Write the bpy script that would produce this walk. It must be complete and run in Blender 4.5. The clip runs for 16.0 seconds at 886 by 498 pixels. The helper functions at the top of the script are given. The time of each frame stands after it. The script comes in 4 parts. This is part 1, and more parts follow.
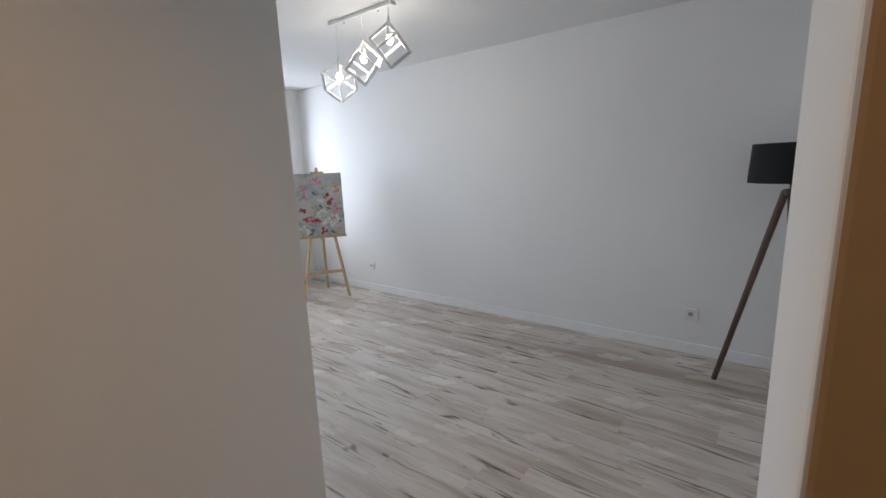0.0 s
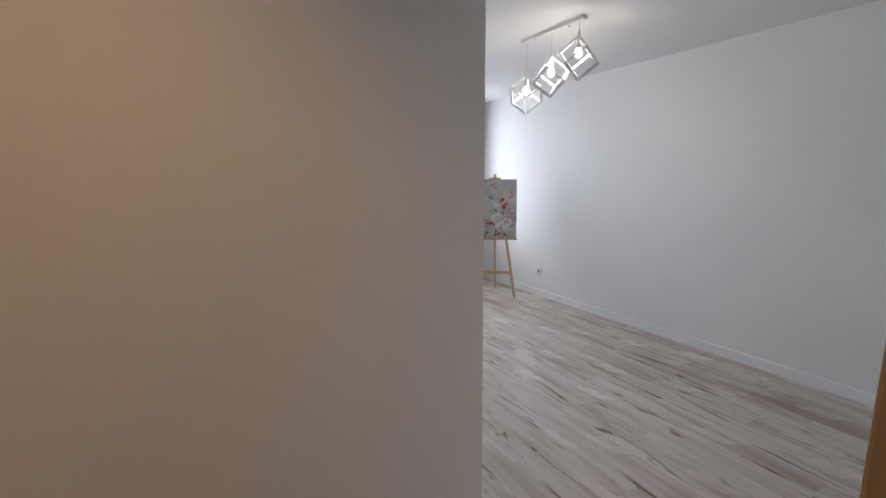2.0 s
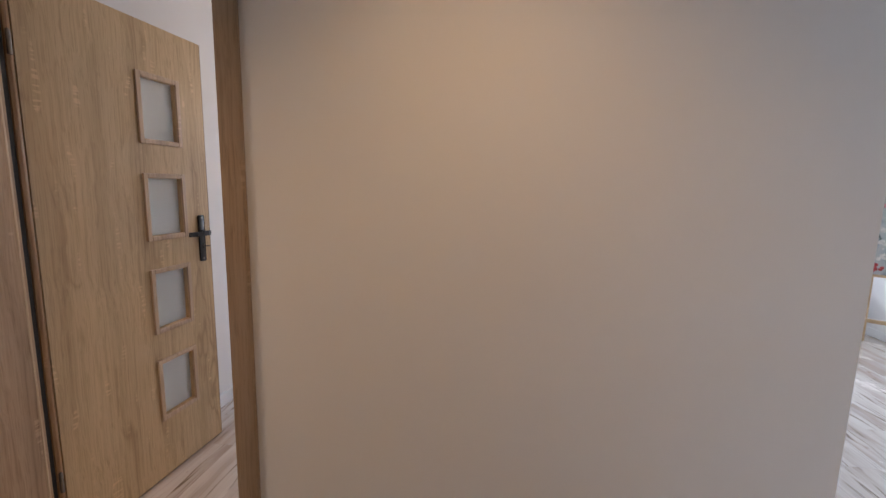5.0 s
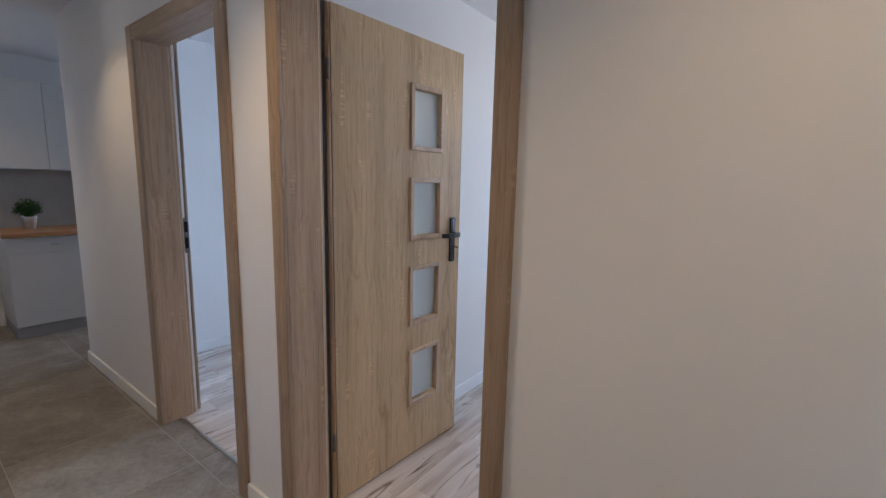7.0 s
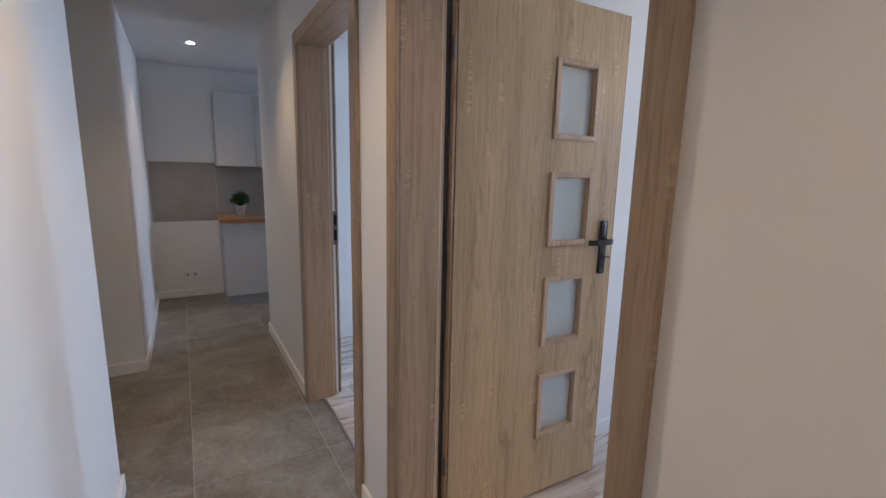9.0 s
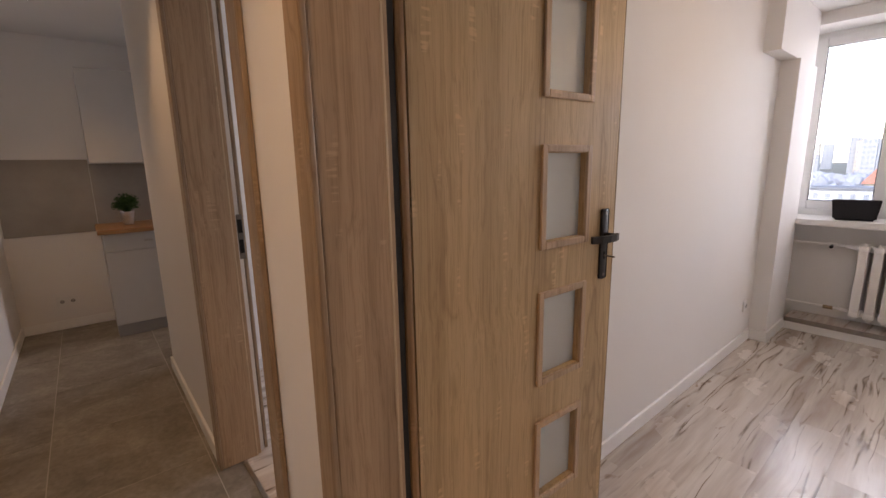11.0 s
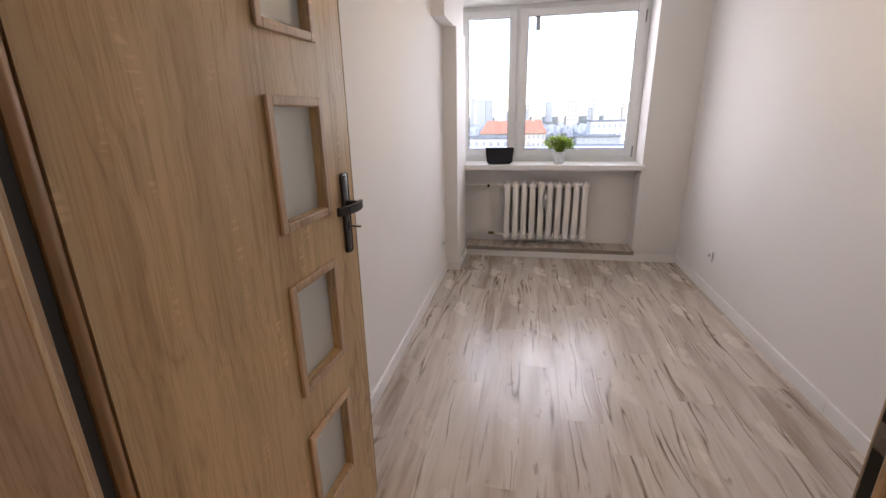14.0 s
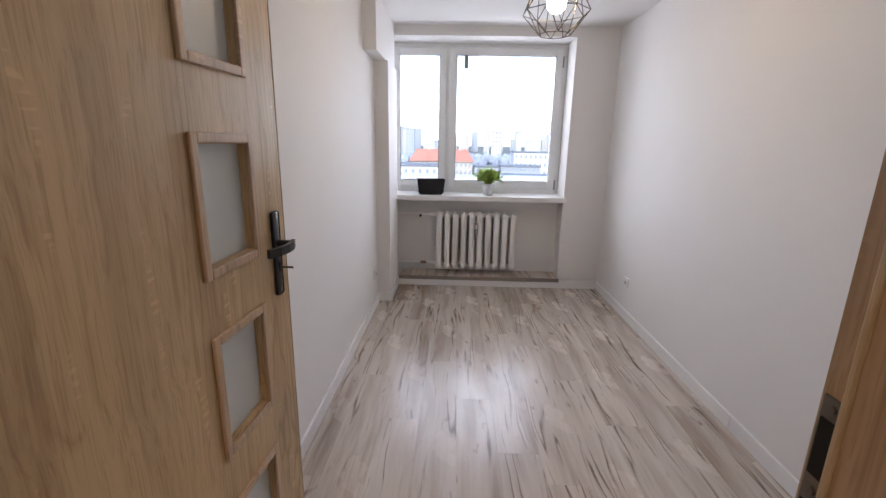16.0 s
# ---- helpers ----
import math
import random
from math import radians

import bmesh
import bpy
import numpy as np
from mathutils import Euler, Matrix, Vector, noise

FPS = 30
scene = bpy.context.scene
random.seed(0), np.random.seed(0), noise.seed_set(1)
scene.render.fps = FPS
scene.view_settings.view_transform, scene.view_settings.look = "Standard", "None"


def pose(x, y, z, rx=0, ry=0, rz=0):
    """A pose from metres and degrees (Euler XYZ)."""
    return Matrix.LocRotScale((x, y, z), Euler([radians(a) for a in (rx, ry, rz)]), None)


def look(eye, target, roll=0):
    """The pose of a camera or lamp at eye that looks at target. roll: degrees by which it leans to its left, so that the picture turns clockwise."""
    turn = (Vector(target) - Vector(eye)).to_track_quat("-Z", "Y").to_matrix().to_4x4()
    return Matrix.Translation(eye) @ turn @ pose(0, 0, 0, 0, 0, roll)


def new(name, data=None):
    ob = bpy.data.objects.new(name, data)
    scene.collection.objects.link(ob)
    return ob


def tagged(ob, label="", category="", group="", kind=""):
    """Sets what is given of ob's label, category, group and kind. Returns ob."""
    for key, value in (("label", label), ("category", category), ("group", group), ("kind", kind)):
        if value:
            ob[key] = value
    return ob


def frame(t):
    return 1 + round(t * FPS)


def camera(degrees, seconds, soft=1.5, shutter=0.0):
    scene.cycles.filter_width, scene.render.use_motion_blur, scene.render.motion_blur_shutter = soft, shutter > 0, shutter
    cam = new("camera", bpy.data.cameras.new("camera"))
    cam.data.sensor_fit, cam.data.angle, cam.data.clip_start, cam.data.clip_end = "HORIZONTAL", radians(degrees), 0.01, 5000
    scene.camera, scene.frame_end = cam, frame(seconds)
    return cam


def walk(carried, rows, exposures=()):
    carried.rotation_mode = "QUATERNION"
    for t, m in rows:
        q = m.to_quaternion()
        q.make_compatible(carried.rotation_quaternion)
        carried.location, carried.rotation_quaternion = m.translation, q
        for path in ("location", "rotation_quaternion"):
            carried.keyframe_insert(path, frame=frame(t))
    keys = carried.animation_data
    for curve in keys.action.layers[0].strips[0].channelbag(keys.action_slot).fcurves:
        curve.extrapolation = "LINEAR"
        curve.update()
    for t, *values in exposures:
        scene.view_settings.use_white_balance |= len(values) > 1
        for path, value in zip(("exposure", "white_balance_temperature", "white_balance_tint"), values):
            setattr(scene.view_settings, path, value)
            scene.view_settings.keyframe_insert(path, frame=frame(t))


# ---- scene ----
cam = camera(91.8, 16.0)
PATH = [
    (0, (1.766, -0.786, 1.4), (3.324, 0.41, 1.026), -2.2),
    (0.5, (1.727, -0.815, 1.398), (3.193, 0.496, 1.032), -1.8),
    (1, (1.698, -0.846, 1.4), (3.023, 0.607, 1.042), -1.1),
    (1.5, (1.677, -0.873, 1.405), (2.847, 0.713, 1.061), -0.7),
    (2, (1.652, -0.899, 1.409), (2.641, 0.808, 1.081), -0.4),
    (2.5, (1.619, -0.941, 1.404), (2.405, 0.871, 1.085), 0.2),
    (3, (1.589, -0.961, 1.397), (2.211, 0.914, 1.083), 0.6),
    (3.5, (1.576, -0.967, 1.407), (2.037, 0.954, 1.096), 0.6),
    (4, (1.56, -0.985, 1.408), (1.781, 0.979, 1.107), 0.9),
    (4.5, (1.533, -1.003, 1.403), (1.448, 0.974, 1.108), 1.2),
    (5, (1.527, -1.001, 1.385), (1.251, 0.958, 1.095), 1.1),
    (7.3, (1.322, -0.831, 1.393), (0.036, 0.67, 1.089), 1.3),
    (7.5, (1.313, -0.81, 1.397), (-0.023, 0.646, 1.09), 1.3),
    (8, (1.292, -0.727, 1.402), (-0.202, 0.563, 1.082), 1.1),
    (8.5, (1.286, -0.641, 1.403), (-0.366, 0.435, 1.069), 1.2),
    (8.7, (1.274, -0.614, 1.401), (-0.413, 0.406, 1.062), 1.2),
    (10.8, (0.786, -0.377, 1.361), (-0.769, 0.824, 0.989), -0.7),
    (11, (0.75, -0.332, 1.364), (-0.761, 0.922, 0.983), -1.1),
    (11.5, (0.681, -0.263, 1.361), (-0.655, 1.164, 0.94), -1.1),
    (12, (0.611, -0.224, 1.365), (-0.401, 1.438, 0.901), -1.0),
    (12.5, (0.574, -0.207, 1.372), (-0.187, 1.574, 0.875), -0.7),
    (13, (0.56, -0.197, 1.373), (-0.076, 1.627, 0.856), -0.8),
    (13.5, (0.546, -0.19, 1.369), (0.027, 1.662, 0.821), -1.3),
    (14, (0.529, -0.187, 1.37), (0.16, 1.686, 0.773), -1.1),
    (14.5, (0.511, -0.189, 1.376), (0.276, 1.698, 0.756), -0.3),
    (15, (0.506, -0.181, 1.381), (0.364, 1.717, 0.768), 0.5),
    (15.5, (0.502, -0.169, 1.39), (0.41, 1.752, 0.841), 0.9),
    (16, (0.502, -0.163, 1.405), (0.452, 1.777, 0.922), 1.0),
]
EXPOSURES = [(0.0, 2.08, 6350, 14), (3.5, 1.95, 6450, 18), (4.4, 2.1, 6150, 17), (5.0, 2.6, 6000, 18), (7.3, 2.74, 4950, 9), (8.7, 2.8, 4950, 9), (10.8, 2.42, 7050, 23), (12.5, 2.28, 6850, 21), (15.0, 2.4, 6750, 18), (16.0, 2.28, 6250, 17)]
walk(cam, [(t, look(eye, target, roll)) for t, eye, target, roll in PATH], EXPOSURES)

# strengths of the sky, the window light and the lamps
SKY = 0.13
L_BED, L_LIV, L_SIDE, L_KIT = 9.4, 20.0, 14.0, 13.0
L_SPOT = 5.6

# ---- world, daylight and lamps ----
world = bpy.data.worlds.new("overcast_sky")
scene.world = world
world.use_nodes = True
wn = world.node_tree.nodes
sky = wn.new("ShaderNodeTexSky")
sky.sky_type = "NISHITA"
sky.sun_disc = False
sky.sun_elevation = radians(40)
sky.sun_rotation = radians(200)
sky.altitude = 200
sky.air_density, sky.dust_density, sky.ozone_density = 1.0, 1.0, 1.0
sky_bg = wn["Background"]
world.node_tree.links.new(sky.outputs[0], sky_bg.inputs[0])
sky_bg.inputs[1].default_value = SKY

sun_data = bpy.data.lights.new("sun", "SUN")
sun_data.energy, sun_data.angle, sun_data.color = 0.6, radians(25), (1.0, 0.95, 0.88)
sun = new("sun", sun_data)
sun.matrix_world = look((0, 0, 30), (-3, 8.5, 22.5))


def window_light(name, x0, x1, z0, z1, y, watts, color=(0.92, 0.94, 1.0)):
    data = bpy.data.lights.new(name, "AREA")
    data.shape, data.size, data.size_y = "RECTANGLE", x1 - x0, z1 - z0
    data.energy, data.color = watts, color
    ob = new(name, data)
    xm, zm = (x0 + x1) / 2, (z0 + z1) / 2 + 0.12
    ob.matrix_world = look((xm, y, zm), (xm, y - 1, zm - 0.4))
    return ob


def downlight(name, x, y, z, watts, color, cone=108):
    data = bpy.data.lights.new(name, "SPOT")
    data.energy, data.color, data.spot_size, data.spot_blend = watts, color, radians(cone), 0.85
    data.shadow_soft_size = 0.03
    ob = new(name, data)
    ob.matrix_world = look((x, y, z), (x, y, 0))
    return ob


WARM = (1.0, 0.61, 0.27)
SPOTS = ((1.47, -0.58, 2.46), (0.15, -0.5, 2.46), (-1.5, -0.44, 2.46), (-3.2, -0.44, 2.46))


# ---- materials ----
def nodes_of(name):
    m = bpy.data.materials.new(name)
    m.use_nodes = True
    nt = m.node_tree
    return m, nt, nt.nodes["Principled BSDF"]


def node(nt, kind, **inputs):
    n = nt.nodes.new(kind)
    for k, v in inputs.items():
        n.inputs[k.replace("_", " ")].default_value = v
    return n


def ramp(nt, fac, stops):
    r = nt.nodes.new("ShaderNodeValToRGB")
    while len(r.color_ramp.elements) < len(stops):
        r.color_ramp.elements.new(0.5)
    for e, (p, c) in zip(r.color_ramp.elements, stops):
        e.position, e.color = p, (*c, 1) if len(c) == 3 else c
    nt.links.new(fac, r.inputs[0])
    return r


def mixed(nt, a, b, fac, mode="MIX"):
    n = nt.nodes.new("ShaderNodeMix")
    n.data_type, n.blend_type = "RGBA", mode
    for sock, v in ((n.inputs[0], fac), (n.inputs[6], a), (n.inputs[7], b)):
        if hasattr(v, "is_output"):
            nt.links.new(v, sock)
        else:
            sock.default_value = v if isinstance(v, (int, float)) else (*v, 1)
    return n.outputs[2]


def mapped(nt, scale, shift=None, coord="Object"):
    tc = nt.nodes.new("ShaderNodeTexCoord")
    mp = nt.nodes.new("ShaderNodeMapping")
    mp.inputs["Scale"].default_value = scale
    nt.links.new(tc.outputs[coord], mp.inputs[0])
    if shift is not None:
        nt.links.new(shift, mp.inputs["Location"])
    return mp.outputs[0]


def noise_of(nt, vec, scale, detail=4.0, rough=0.55, distortion=0.0):
    n = node(nt, "ShaderNodeTexNoise", Scale=scale, Detail=detail, Roughness=rough, Distortion=distortion)
    nt.links.new(vec, n.inputs["Vector"])
    return n.outputs["Fac"]


def bumped(nt, bsdf, height, strength, distance=0.002):
    b = node(nt, "ShaderNodeBump", Strength=strength, Distance=distance)
    nt.links.new(height, b.inputs["Height"])
    nt.links.new(b.outputs[0], bsdf.inputs["Normal"])


def random_shift(nt, amount=37.0):
    info = nt.nodes.new("ShaderNodeObjectInfo")
    mul = nt.nodes.new("ShaderNodeMath")
    mul.operation = "MULTIPLY"
    mul.inputs[1].default_value = amount
    nt.links.new(info.outputs["Random"], mul.inputs[0])
    return mul.outputs[0], info.outputs["Random"]


def plain(name, color, rough=0.5, metal=0.0, vary=0.06, scale=8.0, bump=0.0, bump_scale=200.0, spec=0.5):
    m, nt, b = nodes_of(name)
    v = mapped(nt, (1, 1, 1))
    dark = tuple(c * (1 - vary) for c in color)
    light = tuple(min(1, c * (1 + vary)) for c in color)
    r = ramp(nt, noise_of(nt, v, scale, 5), ((0.3, dark), (0.7, light)))
    nt.links.new(r.outputs[0], b.inputs["Base Color"])
    b.inputs["Roughness"].default_value = rough
    b.inputs["Metallic"].default_value = metal
    b.inputs["Specular IOR Level"].default_value = spec
    if bump:
        bumped(nt, b, noise_of(nt, v, bump_scale, 3), bump)
    return m


def wall_paint(name, color):
    m, nt, b = nodes_of(name)
    v = mapped(nt, (1, 1, 1))
    r = ramp(nt, noise_of(nt, v, 1.3, 4), ((0.3, tuple(c * 0.975 for c in color)), (0.7, color)))
    nt.links.new(r.outputs[0], b.inputs["Base Color"])
    b.inputs["Roughness"].default_value = 0.75
    b.inputs["Specular IOR Level"].default_value = 0.25
    mix = nt.nodes.new("ShaderNodeMath")
    mix.operation = "ADD"
    nt.links.new(noise_of(nt, v, 160, 3), mix.inputs[0])
    nt.links.new(noise_of(nt, v, 3.0, 2), mix.inputs[1])
    bumped(nt, b, mix.outputs[0], 0.05, 0.003)
    return m


def contour(nt, field, count):
    """Distance from the nearest of a number of level lines of a field, 0 on the line and 1 between two."""
    out = field
    for op, val in (("MULTIPLY", count), ("PINGPONG", 0.5), ("MULTIPLY", 2.0)):
        n = nt.nodes.new("ShaderNodeMath")
        n.operation = op
        nt.links.new(out, n.inputs[0])
        n.inputs[1].default_value = val
        out = n.outputs[0]
    return out


def laminate(name):
    """Pale greyish plank with soft brown bands, thin broken dark streaks and knots; the grain runs along local y."""
    m, nt, b = nodes_of(name)
    shift, rnd = random_shift(nt)

    def bent(scale, push):
        bend = noise_of(nt, mapped(nt, (6, 1.6, 1), shift), 1.0, 2)
        add = nt.nodes.new("ShaderNodeVectorMath")
        add.operation = "MULTIPLY_ADD"
        nt.links.new(bend, add.inputs[0])
        add.inputs[1].default_value = push
        nt.links.new(mapped(nt, scale, shift), add.inputs[2])
        return add.outputs[0]

    band = noise_of(nt, bent((9, 0.75, 1), (0.9, 0.15, 0)), 1.1, 4, 0.55)
    haze = noise_of(nt, bent((15, 1.5, 1), (1.3, 0.2, 0)), 1.0, 3, 0.5)
    rings = contour(nt, noise_of(nt, bent((10, 0.5, 1), (0.9, 0.08, 0)), 1.0, 2, 0.45), 8.0)
    broken = noise_of(nt, bent((13, 1.9, 1), (0.8, 0.2, 0)), 1.0, 4)
    fine = noise_of(nt, bent((120, 3.2, 1), (6.0, 0.5, 0)), 1.0, 4)
    knot = noise_of(nt, bent((17, 6.5, 1), (1.2, 0.4, 0)), 1.0, 2, 0.5)
    base = ramp(nt, band, ((0.28, (0.42, 0.345, 0.285)), (0.40, (0.54, 0.47, 0.405)), (0.50, (0.63, 0.57, 0.51)), (0.70, (0.70, 0.65, 0.59))))
    soft = ramp(nt, haze, ((0.32, (0.72, 0.655, 0.60)), (0.48, (1, 1, 1))))
    marks = ramp(nt, rings, ((0.0, (0.24, 0.195, 0.16)), (0.07, (0.38, 0.325, 0.28)), (0.20, (0.76, 0.715, 0.67)), (0.42, (1, 1, 1))))
    lines = ramp(nt, fine, ((0.3, (0.86, 0.845, 0.83)), (0.62, (1, 1, 1))))
    knots = ramp(nt, knot, ((0.68, (1, 1, 1)), (0.73, (0.66, 0.58, 0.52)), (0.79, (0.34, 0.27, 0.22))))
    where = ramp(nt, broken, ((0.48, (0, 0, 0)), (0.60, (1, 1, 1))))
    c = mixed(nt, base.outputs[0], soft.outputs[0], 0.7, "MULTIPLY")
    c = mixed(nt, c, marks.outputs[0], where.outputs[0], "MULTIPLY")
    c = mixed(nt, c, lines.outputs[0], 0.6, "MULTIPLY")
    c = mixed(nt, c, knots.outputs[0], 0.9, "MULTIPLY")
    tint = ramp(nt, rnd, ((0.0, (0.88, 0.87, 0.86)), (0.3, (1, 0.99, 0.98)), (1.0, (0.95, 0.945, 0.94))))
    c = mixed(nt, c, tint.outputs[0], 1.0, "MULTIPLY")
    nt.links.new(c, b.inputs["Base Color"])
    gloss = ramp(nt, noise_of(nt, mapped(nt, (1, 1, 1), None), 2.2, 4), ((0.3, (0.21,) * 3), (0.7, (0.29,) * 3)))
    nt.links.new(gloss.outputs[0], b.inputs["Roughness"])
    bumped(nt, b, fine, 0.08, 0.001)
    return m


def sonoma(name, color=(0.60, 0.435, 0.245), axis="z", coord="Object"):
    """Sonoma oak foil: fine wavy grain, dark pores and short pale saw marks across it."""
    m, nt, b = nodes_of(name)
    shift, rnd = random_shift(nt, 11.0)

    def along(a, c):
        return (a, a, c) if axis == "z" else (c, a, a)

    def bent(scale, push):
        bend = noise_of(nt, mapped(nt, along(5, 1.8), shift, coord), 1.0, 3)
        add = nt.nodes.new("ShaderNodeVectorMath")
        add.operation = "MULTIPLY_ADD"
        nt.links.new(bend, add.inputs[0])
        add.inputs[1].default_value = (push, push, push)
        nt.links.new(mapped(nt, scale, shift, coord), add.inputs[2])
        return add.outputs[0]

    broad = noise_of(nt, bent(along(11, 0.5), 0.9), 1.0, 3, 0.5)
    grain = noise_of(nt, bent(along(78, 1.5), 4.6), 1.0, 4, 0.6)
    pores = noise_of(nt, bent(along(240, 6.0), 12.0), 1.0, 3, 0.6)
    ring = contour(nt, noise_of(nt, bent(along(8, 0.5), 0.6), 1.0, 1, 0.4), 13.0)
    ring_where = noise_of(nt, mapped(nt, along(5.5, 0.8), shift, coord), 1.0, 2)
    saw = noise_of(nt, mapped(nt, along(16, 120), shift, coord), 1.0, 1, 0.4)
    where = noise_of(nt, mapped(nt, along(20, 5.0), shift, coord), 1.0, 1)
    d = tuple(q * p for q, p in zip(color, (0.85, 0.84, 0.825)))
    l = tuple(min(1, q * 1.10) for q in color)
    base = ramp(nt, broad, ((0.32, d), (0.46, color), (0.66, l)))
    gra = ramp(nt, grain, ((0.32, (0.74, 0.71, 0.675)), (0.46, (0.95, 0.94, 0.93)), (0.60, (1.0, 1.0, 1.0))))
    por = ramp(nt, pores, ((0.34, (0.62, 0.575, 0.53)), (0.5, (1, 1, 1))))
    c = mixed(nt, base.outputs[0], gra.outputs[0], 0.8, "MULTIPLY")
    c = mixed(nt, c, por.outputs[0], 0.5, "MULTIPLY")
    rin = ramp(nt, ring, ((0.0, (0.70, 0.66, 0.625)), (0.14, (0.84, 0.815, 0.79)), (0.42, (1, 1, 1))))
    riw = ramp(nt, ring_where, ((0.51, (0, 0, 0)), (0.63, (0.9, 0.9, 0.9))))
    c = mixed(nt, c, rin.outputs[0], riw.outputs[0], "MULTIPLY")
    sawr = ramp(nt, saw, ((0.50, (0, 0, 0)), (0.60, (1, 1, 1))))
    wher = ramp(nt, where, ((0.635, (0, 0, 0)), (0.69, (1, 1, 1))))
    both = nt.nodes.new("ShaderNodeMath")
    both.operation = "MULTIPLY"
    nt.links.new(sawr.outputs[0], both.inputs[0])
    nt.links.new(wher.outputs[0], both.inputs[1])
    half = nt.nodes.new("ShaderNodeMath")
    half.operation = "MULTIPLY"
    half.inputs[1].default_value = 0.42
    nt.links.new(both.outputs[0], half.inputs[0])
    c = mixed(nt, c, tuple(min(1, q * 1.45) for q in color), half.outputs[0])
    nt.links.new(c, b.inputs["Base Color"])
    b.inputs["Roughness"].default_value = 0.40
    b.inputs["Specular IOR Level"].default_value = 0.45
    bumped(nt, b, grain, 0.22, 0.0012)
    return m


def stone_tile(name):
    m, nt, b = nodes_of(name)
    shift, rnd = random_shift(nt, 23.0)
    v = mapped(nt, (1, 1, 1), shift)
    cloud = noise_of(nt, v, 3.2, 8, 0.62, 0.6)
    grit = noise_of(nt, v, 38, 6, 0.7)
    veil = noise_of(nt, v, 9, 6, 0.65, 1.2)
    base = ramp(nt, cloud, ((0.3, (0.15, 0.13, 0.108)), (0.5, (0.24, 0.22, 0.19)), (0.72, (0.35, 0.33, 0.295))))
    spot = ramp(nt, grit, ((0.35, (0.7, 0.69, 0.68)), (0.6, (1, 1, 1))))
    c = mixed(nt, base.outputs[0], spot.outputs[0], 0.8, "MULTIPLY")
    light = ramp(nt, veil, ((0.56, (0, 0, 0)), (0.74, (0.5, 0.5, 0.5))))
    c = mixed(nt, c, (0.40, 0.38, 0.35), light.outputs[0])
    nt.links.new(c, b.inputs["Base Color"])
    b.inputs["Roughness"].default_value = 0.42
    bumped(nt, b, grit, 0.18, 0.002)
    return m


def clear_glass(name, rough=0.0):
    m, nt, b = nodes_of(name)
    out = nt.nodes["Material Output"]
    gl = node(nt, "ShaderNodeBsdfGlossy", Roughness=rough)
    tr = node(nt, "ShaderNodeBsdfTransparent")
    tr.inputs[0].default_value = (0.97, 0.985, 0.98, 1)
    fr = node(nt, "ShaderNodeFresnel", IOR=1.45)
    mx = nt.nodes.new("ShaderNodeMixShader")
    nt.links.new(fr.outputs[0], mx.inputs[0])
    nt.links.new(tr.outputs[0], mx.inputs[1])
    nt.links.new(gl.outputs[0], mx.inputs[2])
    nt.links.new(mx.outputs[0], out.inputs[0])
    nt.nodes.remove(b)
    return m


def frosted_glass(name):
    m, nt, b = nodes_of(name)
    b.inputs["Base Color"].default_value = (0.80, 0.84, 0.83, 1)
    b.inputs["Roughness"].default_value = 0.38
    b.inputs["Subsurface Weight"].default_value = 0.0
    b.inputs["Transmission Weight"].default_value = 0.35
    v = mapped(nt, (1, 1, 1))
    bumped(nt, b, noise_of(nt, v, 500, 2), 0.2, 0.0006)
    return m


def glowing(name, color, strength):
    m, nt, b = nodes_of(name)
    b.inputs["Base Color"].default_value = (0.9, 0.9, 0.88, 1)
    b.inputs["Emission Color"].default_value = (*color, 1)
    b.inputs["Emission Strength"].default_value = strength
    return m


def leafy(name, c0, c1):
    m, nt, b = nodes_of(name)
    g = nt.nodes.new("ShaderNodeNewGeometry")
    r = ramp(nt, g.outputs["Random Per Island"], ((0.0, c0), (1.0, c1)))
    nt.links.new(r.outputs[0], b.inputs["Base Color"])
    b.inputs["Roughness"].default_value = 0.5
    through_leaf = nt.nodes.new("ShaderNodeBsdfTranslucent")
    nt.links.new(r.outputs[0], through_leaf.inputs[0])
    mx = node(nt, "ShaderNodeMixShader", Fac=0.45)
    nt.links.new(b.outputs[0], mx.inputs[1])
    nt.links.new(through_leaf.outputs[0], mx.inputs[2])
    nt.links.new(mx.outputs[0], nt.nodes["Material Output"].inputs[0])
    return m


PAINT = wall_paint("white_wall_paint", (0.835, 0.825, 0.81))
CEIL = wall_paint("white_ceiling_paint", (0.80, 0.795, 0.785))
SKIRT = plain("white_skirting_foil", (0.86, 0.86, 0.85), 0.38, vary=0.02)
PLANK = laminate("grey_beige_laminate")
OAK = sonoma("sonoma_oak_foil")
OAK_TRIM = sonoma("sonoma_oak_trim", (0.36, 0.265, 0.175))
OAK_MOULD = sonoma("sonoma_oak_moulding", (0.56, 0.415, 0.285))
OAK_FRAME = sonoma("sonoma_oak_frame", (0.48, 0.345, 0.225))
OAK_PLAIN = plain("brown_oak_leaf_foil", (0.36, 0.265, 0.175), 0.45, vary=0.10, scale=3.0, bump=0.1)
OAK_PALE = sonoma("sonoma_oak_bead", (0.62, 0.49, 0.33))
# deeper brown paints shade and warm reflection onto the hinge edge
OAK_EDGE = sonoma("sonoma_oak_edge_shade", (0.37, 0.22, 0.105))
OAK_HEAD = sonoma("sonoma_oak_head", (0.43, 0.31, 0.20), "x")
TILE = stone_tile("grey_brown_stoneware")
GROUT = plain("grey_grout", (0.42, 0.40, 0.37), 0.9, bump=0.3)
PVC = plain("white_pvc", (0.80, 0.81, 0.81), 0.3, vary=0.015)
GASKET_AND_GAP = plain("black_gasket_and_gap_shade", (0.02, 0.02, 0.022), 0.7)
